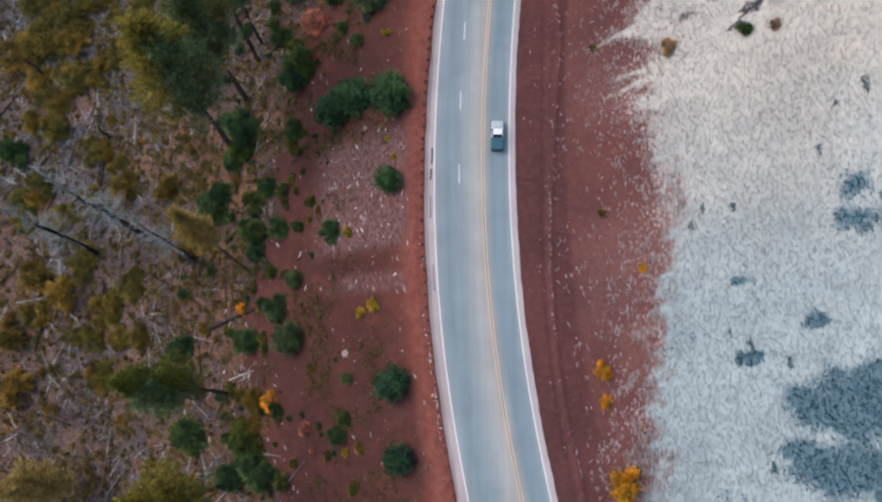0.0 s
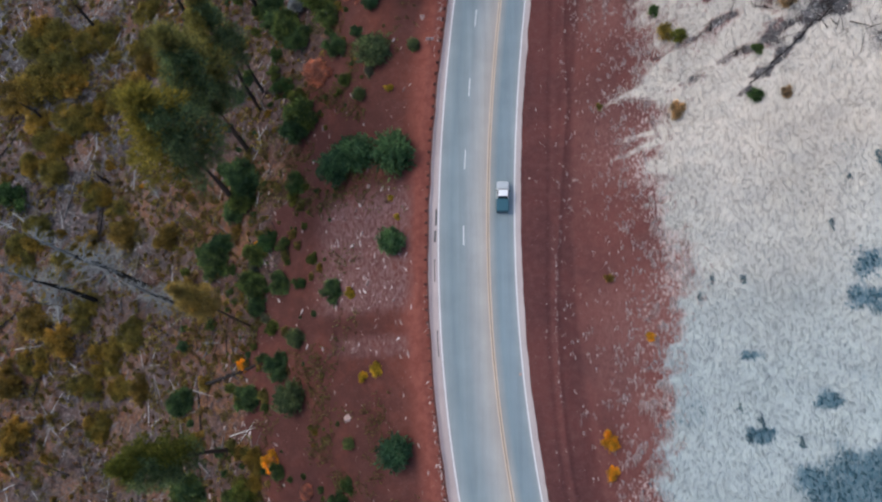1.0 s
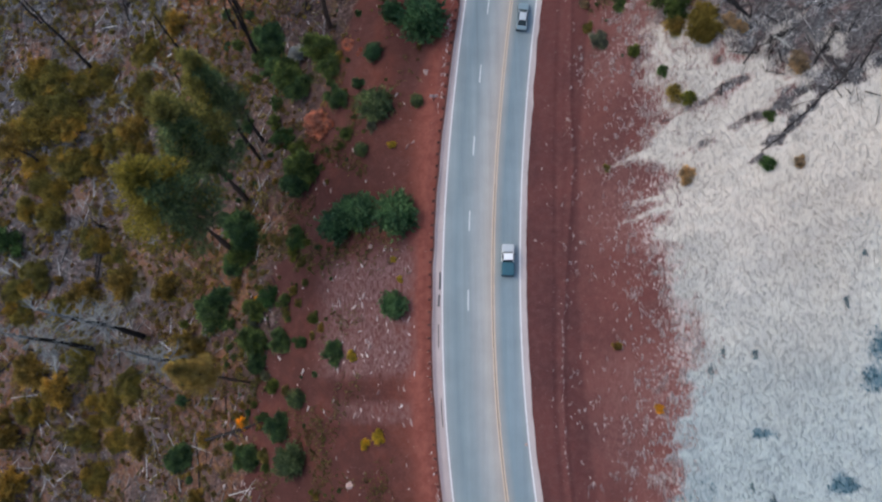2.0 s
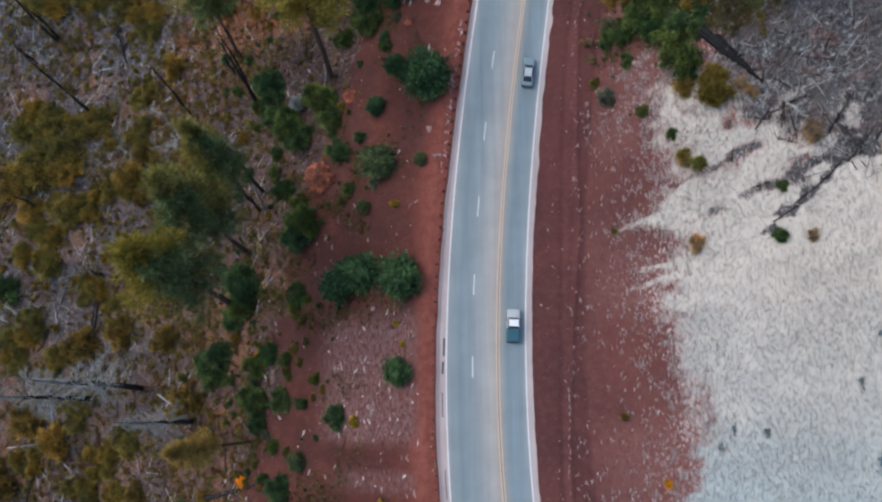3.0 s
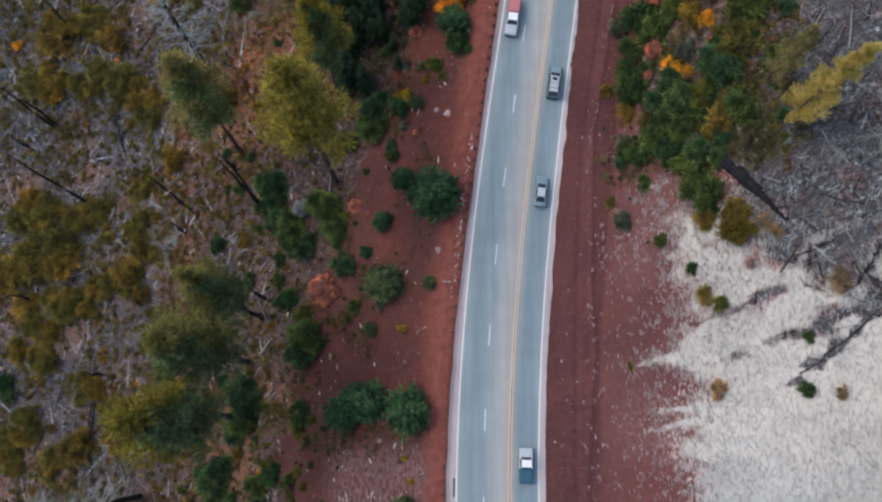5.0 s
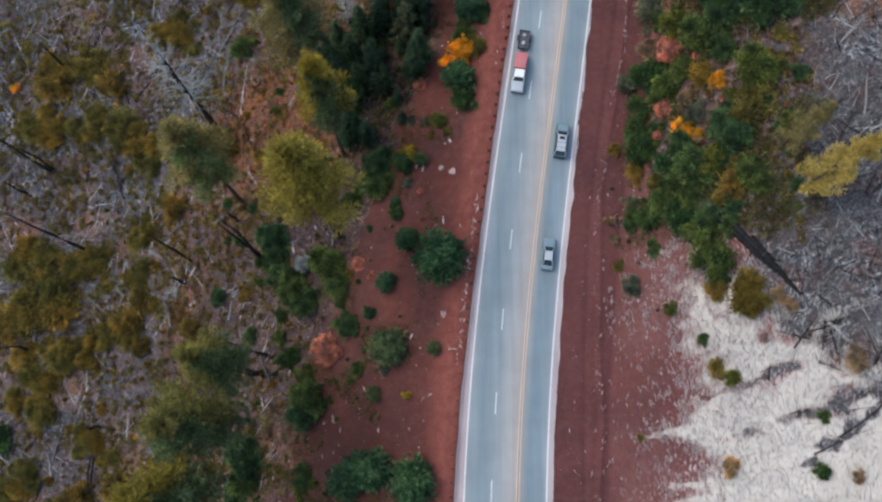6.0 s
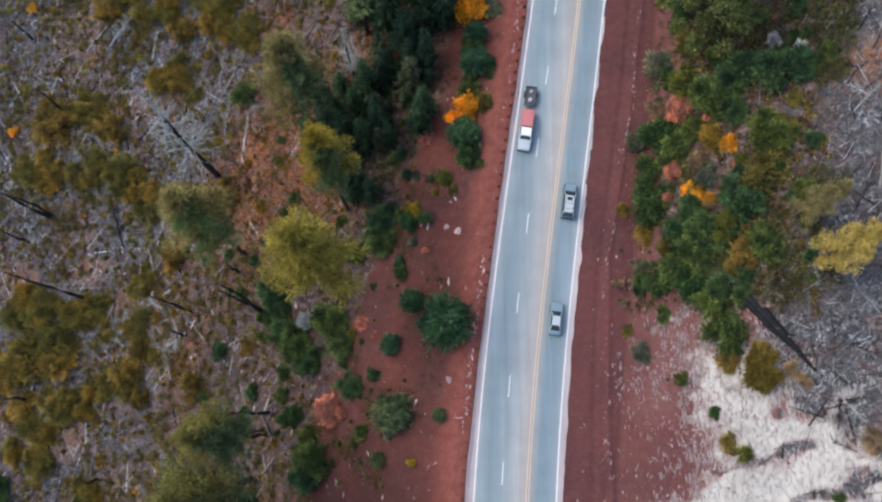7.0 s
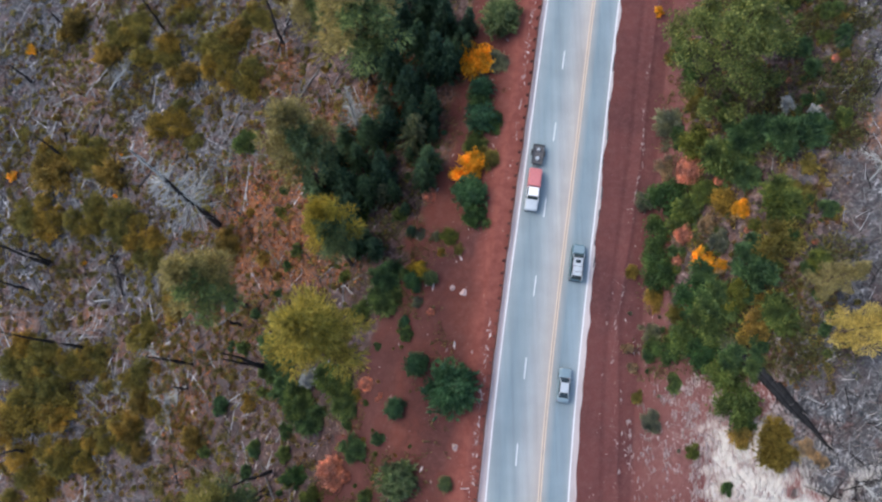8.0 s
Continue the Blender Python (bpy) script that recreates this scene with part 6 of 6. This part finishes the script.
# the big burnt trunks lying beside the thicket
for x, y, turn, size in ((37.0, 82.6, -57, 1.35), (38.6, 81.0, -58, 1.2), (36.0, 84.4, -54, 1.1), (40.0, 79.2, -60, 1.15), (38.0, 82.4, -52, 1.0)):
    lay(burnt[0], x, y, turn, size)
# charred wood lying in the gully of the upper field
for k in range(7):
    f = k / 6
    u, y = 36.5 + 15 * f, 56.2 + 16 * f
    lay(dark_logs[k % 2], road_x(y).item() + u, y, 48 + (k * 37) % 30 - 15, 0.42 + 0.3 * f)
retire(logs + dark_logs + burnt)

# ---- guardrail along the downhill edge ----


def rail_u(y):
    return left_edge(np.asarray(y, float) * 0 + y).item() - 0.22


rail_thing = tagged(new("guardrail"), "weathered steel guardrail on timber posts beside the road", "guardrail")
W_BEAM = ((0.0, 0.44), (0.08, 0.49), (0.08, 0.55), (0.0, 0.60), (0.08, 0.65), (0.08, 0.71), (0.0, 0.76))
post_mesh = bpy.data.meshes.new("post")
bm = boxed((0.2, 0.2, 1.5), (0, 0, 0.05), 0.02, 1)
bm.to_mesh(post_mesh)
bm.free()
post_mesh.materials.append(M_POST)
block_mesh = bpy.data.meshes.new("spacer_block")
bm = boxed((0.18, 0.15, 0.36), (0.17, 0, 0.6), 0.015, 1)
bm.to_mesh(block_mesh)
bm.free()
block_mesh.materials.append(M_POST)
for k in range(100):
    y = -24 + 1.905 * k
    x = road_x(y).item() + rail_u(y) - 0.3
    p = hang("post", post_mesh, rail_thing)
    p.matrix_basis = pose(x, y, 0, 0, 0, math.degrees(road_angle(y)))
    b = hang("spacer_block", block_mesh, p)
    if k % 2 == 0 and k < 98:
        yy = np.linspace(y, y + 3.86, 5)
        v = [(road_x(q).item() + rail_u(q) + s + o, q, z) for q in yy for s, z in W_BEAM for o in (0,)]
        w = len(W_BEAM)
        faces = [(a * w + c, a * w + c + 1, (a + 1) * w + c + 1, (a + 1) * w + c) for a in range(4) for c in range(w - 1)]
        ob = hang("rail", raw_mesh("rail", v, faces, [M_RAIL]), rail_thing)
        ob.modifiers.new("gauge", "SOLIDIFY").thickness = 0.03

# ---- road sign on the bank ----
M_SIGN = plain_material("pale_sign_face", (0.66, 0.52, 0.48), 0.6)
sign = tagged(new("road_sign"), "pale sign board on a timber post beside the guardrail", "sign")
sign.matrix_basis = pose(-2.45, 68.9, land_at(-2.45, 68.9), 0, 0, math.degrees(road_angle(69)) + 8)
part("post", tapered(bmesh.new(), [(0, 0, -0.5), (0, 0, 2.2)], (0.07, 0.06), 8), M_POST, sign)
part("board", boxed((1.25, 0.06, 0.9), (0, 0.1, 1.75), 0.02, 1), M_SIGN, sign)

# ---- vehicles ----
M_GLASS = plain_material("dark_car_glass", (0.02, 0.032, 0.037), 0.2, 0.0, 0.4, 0.1)
M_TYRE = plain_material("black_tyre_rubber", (0.02, 0.02, 0.021), 0.9)
M_RIM = plain_material("grey_alloy_rim", (0.35, 0.36, 0.37), 0.35, 0.7)
M_TRIM = plain_material("black_plastic_trim", (0.025, 0.027, 0.03), 0.6)
M_LAMP = plain_material("clear_headlight", (0.7, 0.72, 0.74), 0.2)
M_TAIL = plain_material("red_tail_light", (0.35, 0.02, 0.02), 0.25)
M_SILVER = plain_material("silver_blue_paint", (0.23, 0.32, 0.345), 0.32, 0.35, 0.5, 0.1)
M_BLUE_GREY = plain_material("blue_grey_paint", (0.08, 0.17, 0.20), 0.3, 0.3, 0.5, 0.1)
M_PALE_GREY = plain_material("pale_grey_paint", (0.48, 0.53, 0.55), 0.35, 0.2, 0.5, 0.1)
M_WHITE = plain_material("white_paint", (0.80, 0.82, 0.83), 0.35, 0.0, 0.5, 0.08)
M_TEAL = plain_material("dark_teal_paint", (0.035, 0.12, 0.155), 0.3, 0.2, 0.5, 0.1)
M_RED = plain_material("faded_red_paint", (0.52, 0.17, 0.17), 0.4, 0.0, 0.5, 0.15)
M_DECK = plain_material("weathered_trailer_deck", (0.10, 0.10, 0.105), 0.8)
M_STEEL = plain_material("dark_steel_frame", (0.09, 0.095, 0.10), 0.5, 0.5)


def loft(sections, material, name, parent, label="", bevel=0.05):
    """A body from rings of (y, half width, low z, high z, top half width)."""
    bm = bmesh.new()
    rings = []
    for y, w, z0, z1, tw in sections:
        rings.append([bm.verts.new(p) for p in ((-w, y, z0), (-w * 1.02, y, (z0 + z1) / 2), (-tw, y, z1 - 0.03), (-tw * 0.6, y, z1), (tw * 0.6, y, z1), (tw, y, z1 - 0.03), (w * 1.02, y, (z0 + z1) / 2), (w, y, z0))])
    for a, b in zip(rings, rings[1:]):
        for s in range(8):
            bm.faces.new((a[s], b[s], b[(s + 1) % 8], a[(s + 1) % 8]))
    bm.faces.new(rings[0])
    bm.faces.new(rings[-1][::-1])
    bmesh.ops.recalc_face_normals(bm, faces=bm.faces)
    return part(name, bm, material, parent, label)


def wheel(parent, x, y, r=0.36, w=0.24):
    bm = bmesh.new()
    bmesh.ops.create_cone(bm, cap_ends=True, segments=20, radius1=r, radius2=r, depth=w)
    bmesh.ops.bevel(bm, geom=list(bm.edges), offset=0.03, segments=1, affect="EDGES")
    bmesh.ops.rotate(bm, verts=bm.verts, matrix=Matrix.Rotation(radians(90), 3, "Y"))
    hub = hang("wheel", None, parent)
    hub.location = (x, y, r)
    part("tyre", bm, M_TYRE, hub)
    bm = bmesh.new()
    bmesh.ops.create_cone(bm, cap_ends=True, segments=16, radius1=r * 0.62, radius2=r * 0.55, depth=w + 0.02)
    bmesh.ops.rotate(bm, verts=bm.verts, matrix=Matrix.Rotation(radians(90), 3, "Y"))
    part("rim", bm, M_RIM, hub)


def lights(car, y_front, y_back, w, z):
    for s in (-1, 1):
        part("headlight", boxed((0.36, 0.16, 0.16), (s * (w - 0.24), y_front - 0.1, z), 0.03, 1), M_LAMP, car)
        part("tail_light", boxed((0.22, 0.12, 0.24), (s * (w - 0.16), y_back + 0.06, z + 0.12), 0.03, 1), M_TAIL, car)
        part("mirror", boxed((0.2, 0.12, 0.14), (s * (w + 0.1), y_front * 0.36, 1.02), 0.03, 1), M_TRIM, car)
    part("front_bumper", boxed((w * 1.9, 0.18, 0.3), (0, y_front + 0.02, 0.42), 0.05, 2), M_TRIM, car)
    part("rear_bumper", boxed((w * 1.9, 0.18, 0.3), (0, y_back - 0.02, 0.45), 0.05, 2), M_TRIM, car)


def cabin(car, y0, y1, y2, y3, w, tw, z0, z1, paint, roof_label=""):
    """Roof and glass between the windscreen foot y0, its head y1, the rear window's head y2 and foot y3."""
    loft([(y3, w, z0, z0 + 0.06, w), (y2, w * 0.98, z0, z1 - 0.02, tw), ((y1 + y2) / 2, w * 0.98, z0, z1 + 0.02, tw), (y1, w * 0.98, z0, z1 - 0.02, tw), (y0, w, z0, z0 + 0.06, w)], M_GLASS, "cabin_glass", car)
    part("roof", boxed((tw * 2.0, abs(y1 - y2) + 0.1, 0.07), (0, (y1 + y2) / 2, z1 + 0.015), 0.03, 2), paint, car, roof_label)
    for s in (-1, 1):
        for ya, yb, za, zb in ((y0, y1, z0, z1), (y3, y2, z0, z1)):
            part("pillar", tapered(bmesh.new(), [(s * w * 0.97, ya, za), (s * tw * 0.97, yb, zb)], (0.05, 0.05), 6), paint, car)


def make_sedan():
    car = new("sedan")
    loft([(2.42, 0.72, 0.32, 0.66, 0.62), (2.25, 0.86, 0.24, 0.76, 0.78), (1.2, 0.92, 0.22, 0.92, 0.84), (0.8, 0.92, 0.22, 0.97, 0.88), (-1.4, 0.92, 0.22, 1.0, 0.88), (-2.2, 0.88, 0.24, 0.98, 0.80), (-2.44, 0.78, 0.34, 0.86, 0.7)], M_SILVER, "body", car)
    cabin(car, 1.05, 0.25, -1.05, -1.85, 0.80, 0.60, 0.95, 1.42, M_PALE_GREY)
    for s in (-1, 1):
        for y in (1.45, -1.4):
            wheel(car, s * 0.82, y, 0.33)
    lights(car, 2.36, -2.36, 0.88, 0.64)
    return tagged(car, "blue-grey four-door sedan with a pale roof on asphalt", "car")


def make_suv():
    car = new("suv")
    loft([(2.75, 0.82, 0.4, 0.9, 0.74), (2.55, 0.96, 0.32, 1.02, 0.86), (1.3, 0.99, 0.3, 1.12, 0.9), (0.9, 1.0, 0.3, 1.14, 0.95), (-2.5, 1.0, 0.3, 1.16, 0.95), (-2.75, 0.92, 0.36, 1.08, 0.86)], M_BLUE_GREY, "body", car)
    part("hood", boxed((1.6, 1.1, 0.06), (0, 2.02, 1.09), 0.03, 2), M_SILVER, car, "silver hood panel")
    cabin(car, 1.35, 0.45, -2.1, -2.62, 0.92, 0.74, 1.1, 1.82, M_PALE_GREY, "pale grey roof panel")
    part("sunroof", boxed((0.8, 0.55, 0.02), (0, 0.0, 1.885), 0.008, 1), M_GLASS, car, "dark glass sunroof")
    for y in (-0.75, -1.6):
        part("roof_bar", boxed((1.34, 0.06, 0.05), (0, y, 1.94), 0.012, 1), M_TRIM, car)
    for s in (-1, 1):
        part("roof_rail", boxed((0.05, 2.4, 0.06), (s * 0.66, -0.85, 1.9), 0.015, 1), M_TRIM, car)
        for y in (1.7, -1.65):
            wheel(car, s * 0.88, y, 0.39, 0.27)
    lights(car, 2.68, -2.7, 0.96, 0.85)
    return tagged(car, "blue-grey SUV with a pale roof on the asphalt", "car")


def make_pickup():
    car = new("pickup_truck")
    loft([(2.4, 0.8, 0.42, 0.9, 0.72), (2.25, 0.93, 0.34, 1.0, 0.84), (1.2, 0.96, 0.32, 1.08, 0.9), (0.95, 0.97, 0.32, 1.1, 0.92), (-0.35, 0.97, 0.32, 1.1, 0.92)], M_PALE_GREY, "front_body", car, "pale grey hood and doors")
    cabin(car, 1.15, 0.75, -0.15, -0.4, 0.88, 0.72, 1.08, 1.72, M_WHITE, "white cab roof")
    loft([(-0.42, 0.96, 0.4, 1.1, 0.92), (-2.3, 0.96, 0.4, 1.1, 0.92), (-2.4, 0.92, 0.42, 1.06, 0.88)], M_TEAL, "bed", car, "dark teal cargo bed")
    part("tonneau_cover", boxed((1.68, 1.8, 0.06), (0, -1.38, 1.13), 0.025, 2), M_TEAL, car, "dark teal bed cover")
    for s in (-1, 1):
        for y in (1.5, -1.45):
            wheel(car, s * 0.86, y, 0.38, 0.26)
    lights(car, 2.34, -2.36, 0.93, 0.82)
    return tagged(car, "pickup truck with white cab and dark teal bed", "truck")


def make_towing_pickup():
    car = new("pickup_truck")
    loft([(3.3, 0.78, 0.45, 0.98, 0.72), (3.12, 0.95, 0.36, 1.1, 0.86), (1.75, 0.99, 0.34, 1.18, 0.92), (1.5, 1.0, 0.34, 1.2, 0.94), (-0.2, 1.0, 0.34, 1.2, 0.94)], M_PALE_GREY, "front_body", car, "pale grey hood and doors")
    cabin(car, 1.65, 1.2, -0.05, -0.3, 0.92, 0.78, 1.18, 1.86, M_WHITE, "white cab roof")
    loft([(-0.32, 0.99, 0.42, 1.2, 0.95), (-3.2, 0.99, 0.42, 1.2, 0.95), (-3.35, 0.95, 0.45, 1.14, 0.9)], M_RED, "bed", car, "faded red cargo bed")
    loft([(-0.38, 0.94, 1.18, 1.84, 0.84), (-1.4, 0.95, 1.18, 1.9, 0.86), (-2.3, 0.95, 1.18, 1.84, 0.84)], M_RED, "bed_canopy", car, "faded red bed canopy")
    part("tailgate", boxed((1.7, 0.08, 0.55), (0, -3.36, 0.85), 0.02, 1), M_RED, car)
    part("tow_bar", boxed((0.12, 0.7, 0.1), (0, -3.7, 0.5), 0.02, 1), M_STEEL, car)
    for s in (-1, 1):
        for y in (2.2, -2.0):
            wheel(car, s * 0.88, y, 0.4, 0.28)
    lights(car, 3.22, -3.3, 0.96, 0.86)
    return tagged(car, "white and red pickup truck towing a small trailer", "truck")


def make_trailer():
    car = new("utility_trailer")
    for s in (-1, 1):
        part("side_rail", boxed((0.08, 3.2, 0.3), (s * 0.82, 0, 0.75), 0.015, 1), M_STEEL, car)
        part("mudguard", boxed((0.26, 0.95, 0.05), (s * 0.98, -0.2, 0.78), 0.02, 1), M_TRIM, car)
        part("drawbar", tapered(bmesh.new(), [(s * 0.5, 1.6, 0.55), (0, 2.5, 0.5)], (0.05, 0.05), 6), M_STEEL, car)
        wheel(car, s * 0.96, -0.2, 0.33, 0.2)
    for y in (-1.55, 1.55):
        part("cross_rail", boxed((1.6, 0.08, 0.3), (0, y, 0.75), 0.015, 1), M_STEEL, car)
    part("deck", boxed((1.56, 3.02, 0.05), (0, 0, 0.6), 0.01, 1), M_DECK, car, "weathered grey deck")
    for y, r in ((0.7, 0.3), (-0.75, 0.24)):
        bm = bmesh.new()
        bmesh.ops.create_cone(bm, cap_ends=True, segments=20, radius1=r, radius2=r * 0.9, depth=0.4)
        bmesh.ops.translate(bm, verts=bm.verts, vec=(0, y, 0.83))
        part("drum", bm, M_PALE_GREY, car, "pale grey round drum")
    return tagged(car, "small grey utility trailer hitched behind a pickup", "trailer")


def park(car, y, u, flip=False):
    """Stand a vehicle on the road at y, u metres from the yellow line."""
    z = 0.06 + 0.05 * (1 - ((u + 1.9) / 7) ** 2)
    car.matrix_basis = pose(road_x(y).item() + u, y, z, 0, 0, math.degrees(road_angle(y)) + (180 if flip else 0))


park(make_pickup(), 42.9, 2.2)
park(make_sedan(), 83.3, 2.1)
park(make_suv(), 101.3, 2.1)
park(make_towing_pickup(), 112.6, -5.9, True)
park(make_trailer(), 118.35, -5.9, True)
